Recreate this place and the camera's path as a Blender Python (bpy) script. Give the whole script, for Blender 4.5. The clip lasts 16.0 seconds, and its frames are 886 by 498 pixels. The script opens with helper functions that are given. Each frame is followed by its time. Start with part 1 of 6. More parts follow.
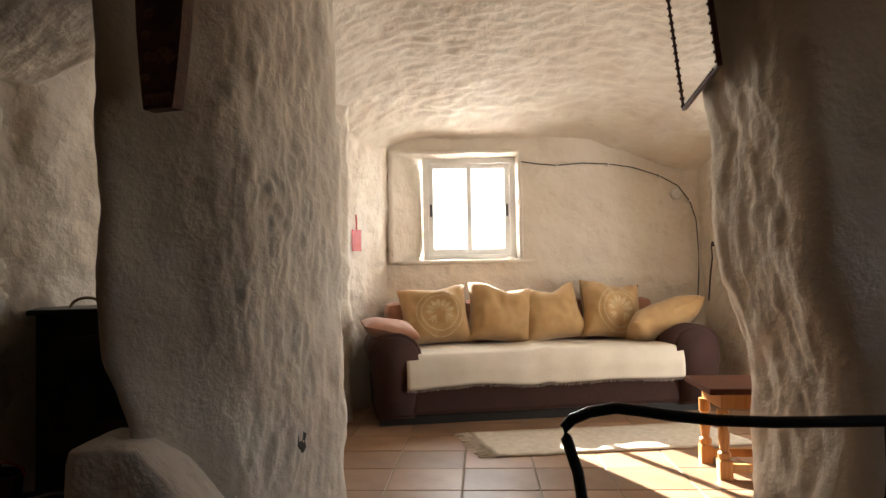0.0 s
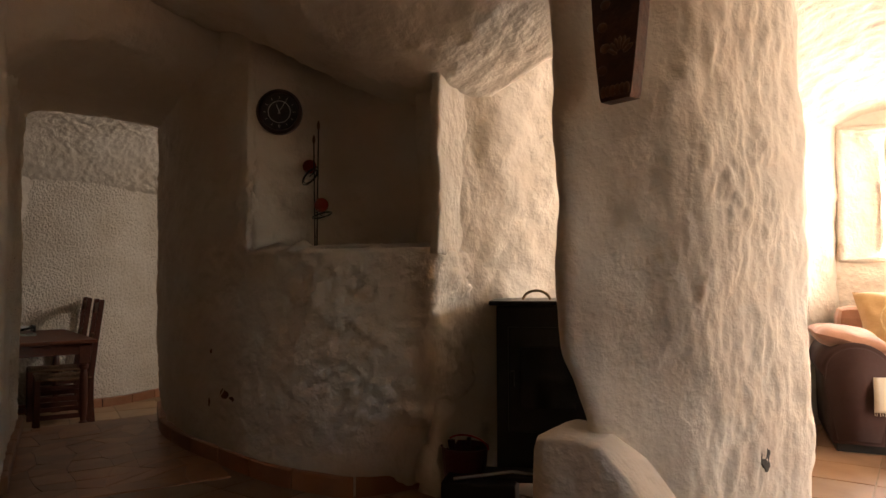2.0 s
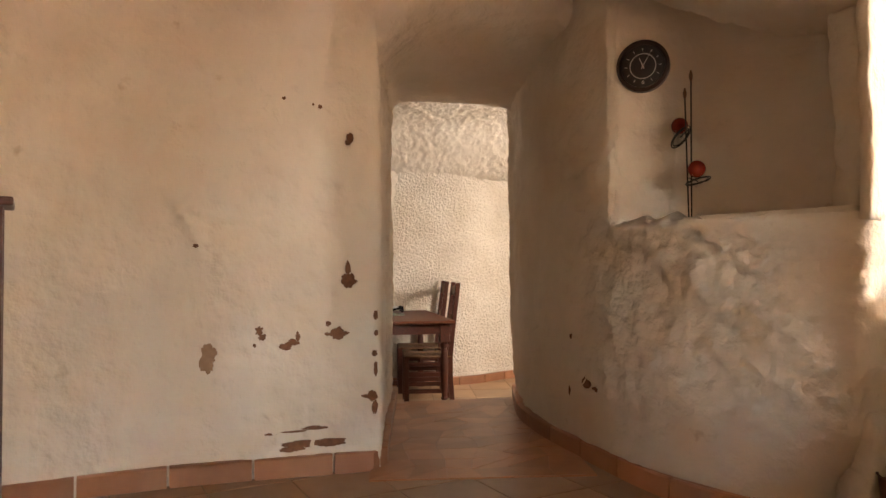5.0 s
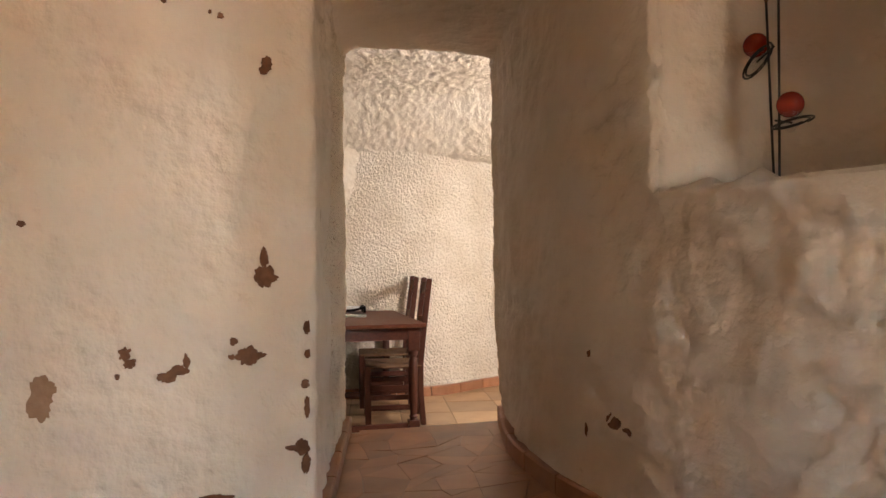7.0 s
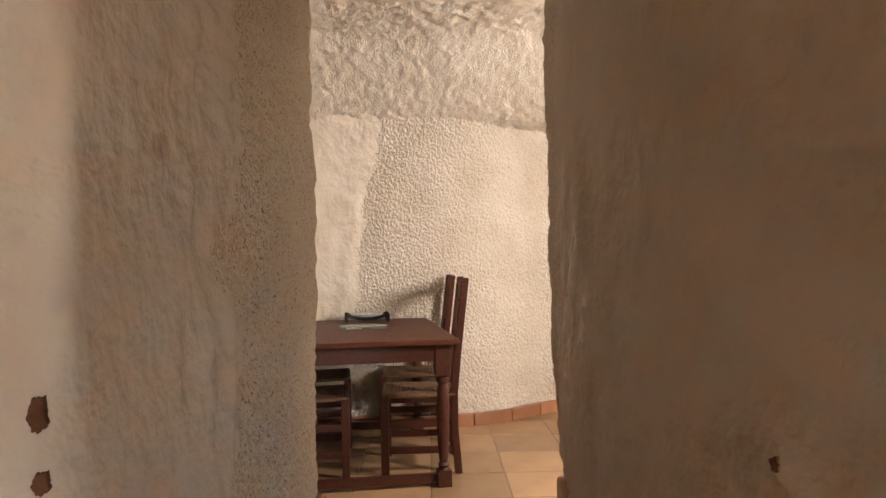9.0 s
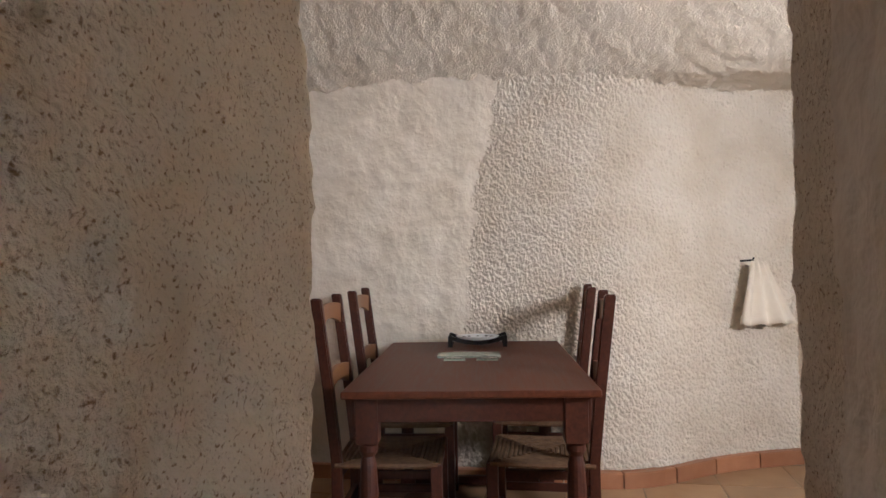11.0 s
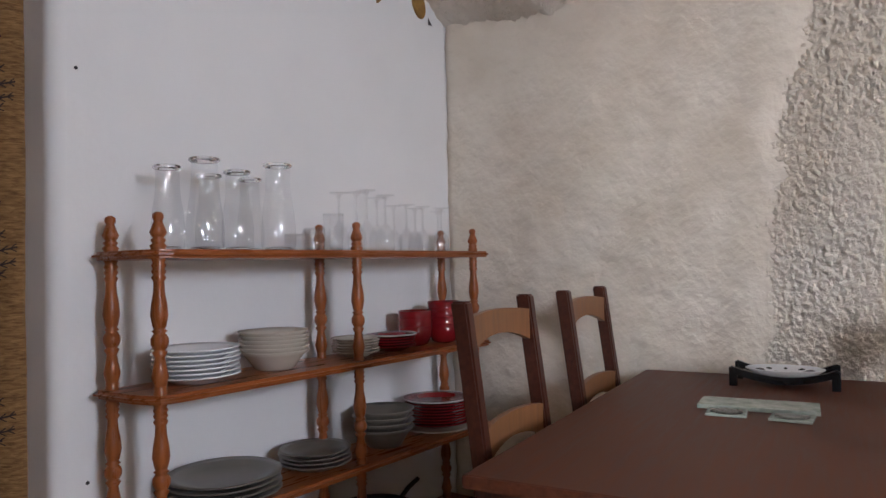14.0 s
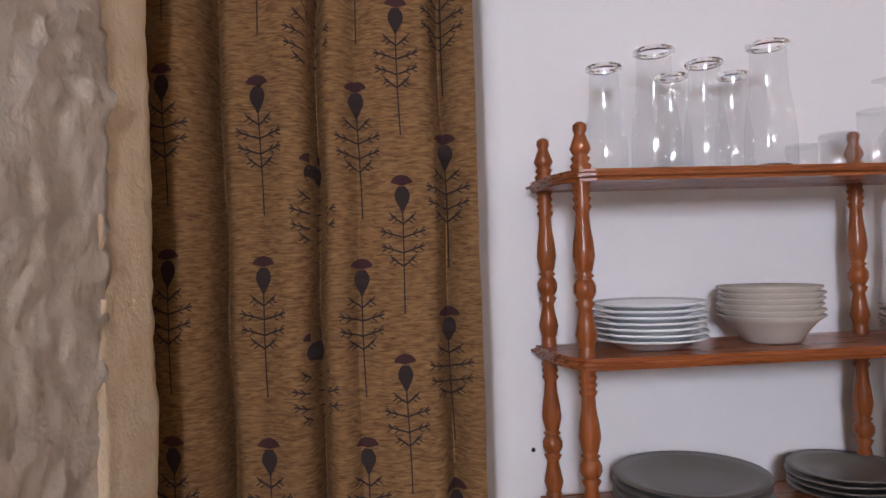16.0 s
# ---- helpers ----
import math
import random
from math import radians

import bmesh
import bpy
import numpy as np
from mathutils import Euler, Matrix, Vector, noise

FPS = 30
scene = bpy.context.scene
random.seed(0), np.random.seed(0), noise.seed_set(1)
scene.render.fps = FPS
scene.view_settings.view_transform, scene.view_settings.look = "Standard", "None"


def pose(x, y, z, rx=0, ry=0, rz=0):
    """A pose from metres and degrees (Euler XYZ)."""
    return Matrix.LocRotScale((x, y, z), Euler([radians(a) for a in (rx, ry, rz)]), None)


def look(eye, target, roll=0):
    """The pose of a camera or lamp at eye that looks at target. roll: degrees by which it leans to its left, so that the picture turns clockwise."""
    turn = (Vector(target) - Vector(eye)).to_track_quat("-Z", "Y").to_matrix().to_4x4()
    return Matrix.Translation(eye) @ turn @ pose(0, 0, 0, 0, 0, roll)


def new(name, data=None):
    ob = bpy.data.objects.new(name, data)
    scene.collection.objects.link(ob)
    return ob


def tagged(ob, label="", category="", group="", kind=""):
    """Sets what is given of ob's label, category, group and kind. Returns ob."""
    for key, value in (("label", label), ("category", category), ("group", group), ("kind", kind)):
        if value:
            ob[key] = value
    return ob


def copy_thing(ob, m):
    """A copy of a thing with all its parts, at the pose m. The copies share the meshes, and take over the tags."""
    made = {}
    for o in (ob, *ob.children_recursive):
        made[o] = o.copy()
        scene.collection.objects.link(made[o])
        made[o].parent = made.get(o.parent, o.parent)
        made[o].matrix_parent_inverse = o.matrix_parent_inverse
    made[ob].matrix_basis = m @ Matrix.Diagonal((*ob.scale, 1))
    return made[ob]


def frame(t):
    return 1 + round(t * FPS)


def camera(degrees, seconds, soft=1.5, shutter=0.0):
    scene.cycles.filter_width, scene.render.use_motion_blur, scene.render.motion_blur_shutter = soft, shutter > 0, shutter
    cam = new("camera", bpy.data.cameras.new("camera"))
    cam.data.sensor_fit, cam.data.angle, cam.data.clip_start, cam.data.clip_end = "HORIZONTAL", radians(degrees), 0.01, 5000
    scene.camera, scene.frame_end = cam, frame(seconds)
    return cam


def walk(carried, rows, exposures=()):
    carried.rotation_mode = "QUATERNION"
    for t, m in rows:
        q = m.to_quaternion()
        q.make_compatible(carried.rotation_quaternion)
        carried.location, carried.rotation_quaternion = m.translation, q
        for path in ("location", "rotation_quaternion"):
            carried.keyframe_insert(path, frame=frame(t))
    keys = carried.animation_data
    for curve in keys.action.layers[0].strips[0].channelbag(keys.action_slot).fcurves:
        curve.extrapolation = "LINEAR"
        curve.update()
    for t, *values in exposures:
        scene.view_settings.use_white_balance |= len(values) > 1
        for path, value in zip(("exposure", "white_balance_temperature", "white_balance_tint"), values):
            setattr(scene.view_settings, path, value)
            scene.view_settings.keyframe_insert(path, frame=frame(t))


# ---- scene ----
cam = camera(65.4, 16.0)
METRES, EYE, TILT, LEAN, TURN = 6.25, 0.96, 0.0, 0.0, 0.0
ROWS = [
    (0.0, 0.0, 0.0, 0.0, 0.04, 2.11, 1.03),
    (0.5, -0.0059, 0.0032, -0.0009, 4.24, 2.35, 0.95),
    (1.0, -0.0147, 0.0082, -0.002, 12.24, 2.6, 0.68),
    (1.5, -0.0241, 0.0111, -0.0018, 22.75, 2.52, 0.23),
    (2.0, -0.0363, 0.013, -0.0011, 31.97, 2.28, 0.12),
    (2.5, -0.0404, 0.0144, -0.0041, 40.06, 2.34, -0.03),
    (3.0, -0.0439, 0.0154, -0.0047, 48.5, 2.03, 0.02),
    (3.5, -0.0493, 0.0151, -0.0068, 57.97, 1.81, 0.01),
    (6.0, -0.159, 0.0795, -0.0103, 59.72, 1.22, 0.55),
    (6.5, -0.1964, 0.103, -0.0129, 60.82, 1.18, 0.64),
    (7.0, -0.2329, 0.1254, -0.0119, 56.53, 1.04, 0.56),
    (7.5, -0.2657, 0.1642, -0.0137, 56.0, 0.99, 0.7),
    (8.0, -0.3097, 0.1954, -0.0155, 59.98, 1.01, 0.72),
    (8.5, -0.3568, 0.2229, -0.0133, 60.58, 1.01, 0.81),
    (9.0, -0.4013, 0.2603, -0.0161, 61.64, 0.94, 0.99),
    (9.5, -0.4508, 0.2882, -0.0137, 67.31, 0.98, 1.02),
    (10.0, -0.4936, 0.3136, -0.0105, 68.0, 0.92, 1.01),
    (12.5, -0.6741, 0.4145, -0.0081, 82.81, 0.84, 1.33),
    (13.0, -0.7069, 0.4321, -0.0098, 83.44, 0.99, 1.38),
    (13.5, -0.7325, 0.4392, -0.0097, 88.04, 1.25, 1.42),
    (14.0, -0.7529, 0.4472, -0.0193, 100.07, 1.55, 1.41),
    (14.5, -0.7783, 0.4577, -0.0175, 116.4, 1.8, 1.3),
    (15.0, -0.7994, 0.457, -0.0176, 129.95, 1.67, 1.32),
    (15.5, -0.8349, 0.4478, -0.0295, 138.75, 0.98, 1.49),
    (16.0, -0.8561, 0.4429, -0.035, 147.18, 0.62, 1.83),
]
EXPOSURES = [(0.0, 3.1, 6250, 8), (0.5, 3.1, 6250, 8), (1.0, 3.25, 6500, 10), (1.5, 3.65, 6600, 11), (2.0, 4.6, 7100, 16), (2.5, 5.45, 7700, 25), (3.0, 6.05, 7900, 26), (3.5, 6.4, 7800, 22), (6.0, 6.75, 6900, 16), (7.0, 6.8, 6800, 16), (8.0, 6.7, 6900, 17), (9.0, 6.7, 6900, 17), (10.0, 6.55, 6400, 15), (12.5, 6.25, 5350, 12), (13.5, 6.25, 5350, 12), (14.5, 6.22, 5500, 15), (15.5, 6.45, 5500, 18), (16.0, 6.7, 5500, 19)]
walk(cam, [(t, pose(0, 0, EYE, TILT, LEAN, TURN) @ pose(METRES * x, METRES * y, METRES * z, 90 + pitch, roll, yaw)) for t, x, y, z, yaw, pitch, roll in ROWS], EXPOSURES)

# ---- light ----
world = bpy.data.worlds.new("sky")
scene.world = world
world.use_nodes = True
wn = world.node_tree
sky = wn.nodes.new("ShaderNodeTexSky")
sky.sky_type, sky.sun_disc = "NISHITA", False
SUN_EL, SUN_AZ = radians(33), radians(-21.5)   # azimuth from +y towards +x
sky.sun_elevation, sky.sun_rotation = SUN_EL, SUN_AZ
wn.links.new(sky.outputs[0], wn.nodes["Background"].inputs[0])
wn.nodes["Background"].inputs[1].default_value = 0.06


def lamp(name, kind, m, energy, colour, **values):
    data = bpy.data.lights.new(name, kind)
    data.energy, data.color = energy, colour
    if kind == "SUN":
        data.angle = values["angle"]
    else:
        data.shape, data.size, data.size_y = "RECTANGLE", values["size"], values["size_y"]
    ob = new(name, data)
    ob.matrix_basis = m
    return ob


sun_dir = Vector((math.sin(SUN_AZ) * math.cos(SUN_EL), math.cos(SUN_AZ) * math.cos(SUN_EL), math.sin(SUN_EL)))
lamp("sun", "SUN", look(sun_dir * 20, (0, 0, 0)), 5.0, (1, 0.93, 0.82), angle=radians(0.5))
# skylight in the openings; all but the sofa window are unseen and assumed
lamp("sofa_window_skylight", "AREA", look((0.21, 5.66, 1.5), (0.21, 4.6, 1.2)), 7, (1, 0.96, 0.9), size=0.9, size_y=0.9)
# added light from an unseen east side, for the left pillar's inner face
lamp("sofa_east_fill", "AREA", look((2.9, 3.5, 1.05), (1.0, 3.5, 1.0)), 4.5, (1, 0.94, 0.86), size=0.5, size_y=1.9)
lamp("dining_window_skylight", "AREA", look((-3.69, 4.78, 1.42), (-6.2, 3.0, 0.7)), 1.0, (1, 0.96, 0.91), size=0.5, size_y=0.62)
lamp("entrance_skylight", "AREA", look((2.9, 1.1, 1.05), (0.0, 1.1, 1.0)), 0.11, (1, 0.88, 0.74), size=0.8, size_y=1.9)


# ---- materials ----
def material(name, colour, rough=0.8, metal=0.0, second=None, scale=6.0, bumps=(), spots=None, transmission=0.0, ior=1.45, sheen=0.0):
    """Two-tone noise colour and layered noise bump; bumps are (scale, strength, distance)."""
    mat = bpy.data.materials.new(name)
    mat.use_nodes = True
    nt = mat.node_tree
    n, l = nt.nodes, nt.links
    b = n["Principled BSDF"]
    b.inputs["Roughness"].default_value, b.inputs["Metallic"].default_value = rough, metal
    b.inputs["Transmission Weight"].default_value, b.inputs["IOR"].default_value = transmission, ior
    b.inputs["Sheen Weight"].default_value = sheen
    co = n.new("ShaderNodeTexCoord").outputs["Object"]
    c1 = (*colour, 1)
    c2 = (*(second or [c * 0.8 for c in colour]), 1)
    tex = n.new("ShaderNodeTexNoise")
    tex.inputs["Scale"].default_value, tex.inputs["Detail"].default_value = scale, 6
    l.new(co, tex.inputs["Vector"])
    ramp = n.new("ShaderNodeValToRGB")
    ramp.color_ramp.elements[0].position, ramp.color_ramp.elements[1].position = 0.35, 0.68
    ramp.color_ramp.elements[0].color, ramp.color_ramp.elements[1].color = c1, c2
    l.new(tex.outputs["Fac"], ramp.inputs["Fac"])
    out = ramp.outputs["Color"]
    if spots:
        sp_scale, lo, hi, sp_colour = spots
        t2 = n.new("ShaderNodeTexNoise")
        t2.inputs["Scale"].default_value, t2.inputs["Detail"].default_value = sp_scale, 8
        l.new(co, t2.inputs["Vector"])
        r2 = n.new("ShaderNodeMapRange")
        r2.inputs["From Min"].default_value, r2.inputs["From Max"].default_value = lo, hi
        l.new(t2.outputs["Fac"], r2.inputs["Value"])
        mix = n.new("ShaderNodeMix")
        mix.data_type = "RGBA"
        l.new(r2.outputs["Result"], mix.inputs["Factor"])
        l.new(out, mix.inputs["A"])
        mix.inputs["B"].default_value = (*sp_colour, 1)
        out = mix.outputs["Result"]
    l.new(out, b.inputs["Base Color"])
    last = None
    for s, strength, dist in bumps:
        t3 = n.new("ShaderNodeTexNoise")
        t3.inputs["Scale"].default_value, t3.inputs["Detail"].default_value = s, 5
        l.new(co, t3.inputs["Vector"])
        bump = n.new("ShaderNodeBump")
        bump.inputs["Strength"].default_value, bump.inputs["Distance"].default_value = strength, dist
        l.new(t3.outputs["Fac"], bump.inputs["Height"])
        if last:
            l.new(last, bump.inputs["Normal"])
        last = bump.outputs["Normal"]
    if last:
        l.new(last, b.inputs["Normal"])
    return mat


def streaked(name, colour, second, rough=0.45, stretch=(1, 12, 12), scale=5.0, bump=0.15):
    """Wood: noise stretched along one axis."""
    mat = bpy.data.materials.new(name)
    mat.use_nodes = True
    n, l = mat.node_tree.nodes, mat.node_tree.links
    b = n["Principled BSDF"]
    mp = n.new("ShaderNodeMapping")
    mp.inputs["Scale"].default_value = stretch
    l.new(n.new("ShaderNodeTexCoord").outputs["Object"], mp.inputs["Vector"])
    tex = n.new("ShaderNodeTexNoise")
    tex.inputs["Scale"].default_value, tex.inputs["Detail"].default_value, tex.inputs["Distortion"].default_value = scale, 8, 0.6
    l.new(mp.outputs["Vector"], tex.inputs["Vector"])
    ramp = n.new("ShaderNodeValToRGB")
    ramp.color_ramp.elements[0].position, ramp.color_ramp.elements[1].position = 0.3, 0.7
    ramp.color_ramp.elements[0].color, ramp.color_ramp.elements[1].color = (*colour, 1), (*second, 1)
    l.new(tex.outputs["Fac"], ramp.inputs["Fac"])
    l.new(ramp.outputs["Color"], b.inputs["Base Color"])
    b.inputs["Specular IOR Level"].default_value = 0.32
    rr = n.new("ShaderNodeMapRange")
    rr.inputs["To Min"].default_value, rr.inputs["To Max"].default_value = rough - 0.1, rough + 0.12
    l.new(tex.outputs["Fac"], rr.inputs["Value"])
    l.new(rr.outputs["Result"], b.inputs["Roughness"])
    bp = n.new("ShaderNodeBump")
    bp.inputs["Strength"].default_value, bp.inputs["Distance"].default_value = bump, 0.002
    l.new(tex.outputs["Fac"], bp.inputs["Height"])
    l.new(bp.outputs["Normal"], b.inputs["Normal"])
    return mat


WHITEWASH = material("whitewash", (0.74, 0.67, 0.58), 0.9, second=(0.66, 0.58, 0.48), scale=2.2, bumps=((5, 0.9, 0.06), (14, 0.16, 0.012), (60, 0.1, 0.002)), spots=(6, 0.7, 0.78, (0.48, 0.38, 0.27)))
PILLAR = material("pillar_limewash", (0.72, 0.65, 0.55), 0.9, second=(0.62, 0.53, 0.43), scale=3, bumps=((28, 0.5, 0.014), (80, 0.4, 0.005)))
STUCCO = material("rough_stucco", (0.74, 0.67, 0.57), 0.95, second=(0.65, 0.57, 0.46), scale=3, bumps=((60, 0.5, 0.01), (130, 0.9, 0.007)))
# the dark spots put the shade inside the pits into the colour
PIT_SHADED = material("pit_shaded_stucco", (0.74, 0.66, 0.55), 0.95, second=(0.66, 0.57, 0.45), scale=2.2, bumps=((40, 0.9, 0.02), (110, 0.9, 0.008)), spots=(130, 0.56, 0.7, (0.3, 0.2, 0.12)))


def pebbled(mat, scale, strength, distance):
    """Adds pointed splatter grains to a plaster."""
    n, l = mat.node_tree.nodes, mat.node_tree.links
    mp = n.new("ShaderNodeMapping")
    mp.inputs["Rotation"].default_value = (0.5, 0.3, 0.2)
    mp.inputs["Scale"].default_value = (1, 1, 0.7)
    l.new(n.new("ShaderNodeTexCoord").outputs["Object"], mp.inputs["Vector"])
    warp = n.new("ShaderNodeTexNoise")
    warp.inputs["Scale"].default_value = 30
    l.new(mp.outputs["Vector"], warp.inputs["Vector"])
    add = n.new("ShaderNodeMix")
    add.data_type = "VECTOR"
    add.inputs["Factor"].default_value = 0.025
    l.new(mp.outputs["Vector"], add.inputs["A"])
    l.new(warp.outputs["Color"], add.inputs["B"])
    last = n["Principled BSDF"].inputs["Normal"].links[0].from_socket
    for k, part_of in ((1.0, 1.0), (2.3, 0.5)):
        vor = n.new("ShaderNodeTexVoronoi")
        vor.feature = "SMOOTH_F1"
        vor.inputs["Smoothness"].default_value = 0.35
        vor.inputs["Scale"].default_value = scale * k
        l.new(add.outputs["Result"], vor.inputs["Vector"])
        bump = n.new("ShaderNodeBump")
        bump.invert = True
        bump.inputs["Strength"].default_value, bump.inputs["Distance"].default_value = strength, distance * part_of
        l.new(vor.outputs["Distance"], bump.inputs["Height"])
        l.new(last, bump.inputs["Normal"])
        last = bump.outputs["Normal"]
    l.new(last, n["Principled BSDF"].inputs["Normal"])


pebbled(STUCCO, 75, 0.6, 0.009)
CREAM_JAMB = material("cream_plaster", (0.84, 0.7, 0.48), 0.92, second=(0.77, 0.61, 0.39), scale=9, bumps=((30, 0.6, 0.01), (110, 0.6, 0.004)))
SMOOTH_PATCH = material("smooth_limewash", (0.75, 0.68, 0.58), 0.9, second=(0.68, 0.6, 0.49), scale=4, bumps=((9, 0.7, 0.04), (40, 0.3, 0.006)))
WHITE_WALL = material("white_paint", (0.78, 0.77, 0.77), 0.85, second=(0.74, 0.73, 0.73), scale=2, bumps=((40, 0.12, 0.004),))
GROUT = material("grout", (0.34, 0.27, 0.2), 0.95, scale=20, bumps=((120, 0.3, 0.002),))
DARK_WOOD = streaked("dark_wood", (0.04, 0.012, 0.008), (0.075, 0.023, 0.013), 0.4)
TABLE_WOOD = streaked("table_wood", (0.07, 0.019, 0.009), (0.115, 0.036, 0.017), 0.47)
TABLE_WOOD.node_tree.nodes["Principled BSDF"].inputs["Specular IOR Level"].default_value = 0.2
CHAIR_WOOD = streaked("chair_wood", (0.17, 0.075, 0.03), (0.24, 0.11, 0.045), 0.42, (12, 12, 1))
PINE = streaked("varnished_pine", (0.2, 0.056, 0.015), (0.29, 0.09, 0.024), 0.28, (12, 12, 1))
PINE_BOARD = streaked("varnished_pine_board", (0.2, 0.056, 0.015), (0.29, 0.09, 0.024), 0.28, (1, 12, 12))
BLACK_IRON = material("black_iron", (0.01, 0.01, 0.0105), 0.42, 0.15, scale=20, bumps=((80, 0.15, 0.001),))
SOFA_BROWN = material("sofa_brown", (0.046, 0.015, 0.0105), 0.8, scale=9, bumps=((14, 0.3, 0.012), (160, 0.3, 0.002)), sheen=0.06)
CUSHION = material("cushion_gold", (0.5, 0.32, 0.14), 0.85, second=(0.42, 0.25, 0.1), scale=12, bumps=((30, 0.3, 0.01), (300, 0.2, 0.001)), sheen=0.3)
THROW = material("throw_cream", (0.76, 0.69, 0.58), 0.95, second=(0.71, 0.64, 0.53), scale=10, bumps=((120, 0.5, 0.004),))
FRAME_WHITE = material("window_white", (0.8, 0.78, 0.74), 0.4, scale=4)
GLASS = material("clear_glass", (1, 1, 1), 0.0, second=(1, 1, 1), transmission=1.0, ior=1.45)
PORCELAIN = material("white_porcelain", (0.76, 0.77, 0.78), 0.12, second=(0.73, 0.74, 0.75))
STONEWARE = material("cream_stoneware", (0.52, 0.47, 0.39), 0.2, second=(0.47, 0.42, 0.35))
GREY_WARE = material("grey_stoneware", (0.14, 0.122, 0.1), 0.3, second=(0.11, 0.096, 0.08))
RED_WARE = material("red_stoneware", (0.21, 0.008, 0.012), 0.18, second=(0.16, 0.006, 0.009))
THIN_GLASS = bpy.data.materials.new("thin_glass")
THIN_GLASS.use_nodes = True
_n, _l = THIN_GLASS.node_tree.nodes, THIN_GLASS.node_tree.links
_mix, _clear, _gloss, _face, _pow = _n.new("ShaderNodeMixShader"), _n.new("ShaderNodeBsdfTransparent"), _n.new("ShaderNodeBsdfGlossy"), _n.new("ShaderNodeLayerWeight"), _n.new("ShaderNodeMapRange")
_clear.inputs["Color"].default_value = (0.97, 0.975, 0.98, 1)
_gloss.inputs["Roughness"].default_value = 0.06
_face.inputs["Blend"].default_value = 0.35
_pow.inputs["From Min"].default_value, _pow.inputs["From Max"].default_value = 0.5, 1.0
_pow.inputs["To Min"].default_value, _pow.inputs["To Max"].default_value = 0.08, 0.6
_l.new(_face.outputs["Facing"], _pow.inputs["Value"])
_l.new(_pow.outputs["Result"], _mix.inputs[0])
_l.new(_clear.outputs[0], _mix.inputs[1])
_l.new(_gloss.outputs[0], _mix.inputs[2])
_l.new(_mix.outputs[0], _n["Material Output"].inputs["Surface"])
EARTH = material("bare_earth", (0.2, 0.12, 0.065), 0.95, second=(0.13, 0.08, 0.045), scale=30, bumps=((60, 0.6, 0.006),))


# ---- mesh tools ----
def mesh_object(name, bm, mat, parent=None, label="", smooth=False):
    me = bpy.data.meshes.new(name)
    bm.normal_update()
    bm.to_mesh(me)
    bm.free()
    if mat:
        me.materials.append(mat)
    if smooth:
        for p in me.polygons:
            p.use_smooth = True
    ob = new(name, me)
    if parent:
        ob.parent = parent
    if label:
        ob["label"] = label
    return ob


part = mesh_object


def thing(name, m, label, category, group="", kind=""):
    ob = new(name)
    ob.empty_display_size = 0.05
    ob.matrix_basis = m
    return tagged(ob, label, category, group, kind)


def fbm(p, s, octaves=3):
    v, a = 0.0, 1.0
    for _ in range(octaves):
        v += a * noise.noise(p * s)
        s *= 2.1
        a *= 0.5
    return v


def surface(name, f, nu, nv, mat, rough=None, thick=0.12, label="", category="wall", flip=False, holes=None, second=None):
    """A wall, ceiling or floor sheet from f(u, v), pushed along its normal by rough(point), with thickness behind."""
    pts = [[f(i / nu, j / nv) for j in range(nv + 1)] for i in range(nu + 1)]
    bm = bmesh.new()
    vs = []
    for i in range(nu + 1):
        row = []
        for j in range(nv + 1):
            p = pts[i][j]
            if rough:
                du = pts[min(i + 1, nu)][j] - pts[max(i - 1, 0)][j]
                dv = pts[i][min(j + 1, nv)] - pts[i][max(j - 1, 0)]
                nn = du.cross(dv).normalized() * (-1 if flip else 1)
                p = p + nn * rough(p)
            row.append(bm.verts.new(p))
        vs.append(row)
    for i in range(nu):
        for j in range(nv):
            if holes and holes((i + 0.5) / nu, (j + 0.5) / nv):
                continue
            q = (vs[i][j], vs[i + 1][j], vs[i + 1][j + 1], vs[i][j + 1])
            face = bm.faces.new(q[::-1] if flip else q)
            if second and second[1](pts[i][j]):
                face.material_index = 1
    ob = mesh_object(name, bm, mat, smooth=True)
    if second:
        ob.data.materials.append(second[0])
    if thick:
        s = ob.modifiers.new("thickness", "SOLIDIFY")
        s.thickness, s.offset = thick, -1
    return tagged(ob, label, category, "", "structure")


def polyline(points, radius=0.0, n=7):
    """Plan line with corners rounded by radius; returns a function of 0..1 by length."""
    pts = [Vector((*p[:2], 0)) for p in points]
    rad = [p[2] if len(p) > 2 else radius for p in points]
    out = [pts[0]]
    for i in range(1, len(pts) - 1):
        a, b, c = pts[i - 1], pts[i], pts[i + 1]
        r = min(rad[i], (a - b).length * 0.48, (c - b).length * 0.48)
        p, q = b + (a - b).normalized() * r, b + (c - b).normalized() * r
        for k in range(n + 1):
            t = k / n
            out.append(p * (1 - t) ** 2 + b * 2 * t * (1 - t) + q * t * t)
    out.append(pts[-1])
    lens = [0]
    for a, b in zip(out, out[1:]):
        lens.append(lens[-1] + (b - a).length)

    def at(u):
        d = u * lens[-1]
        for k in range(len(out) - 1):
            if d <= lens[k + 1] or k == len(out) - 2:
                t = (d - lens[k]) / max(lens[k + 1] - lens[k], 1e-9)
                return out[k].lerp(out[k + 1], t)
    at.length = lens[-1]
    return at


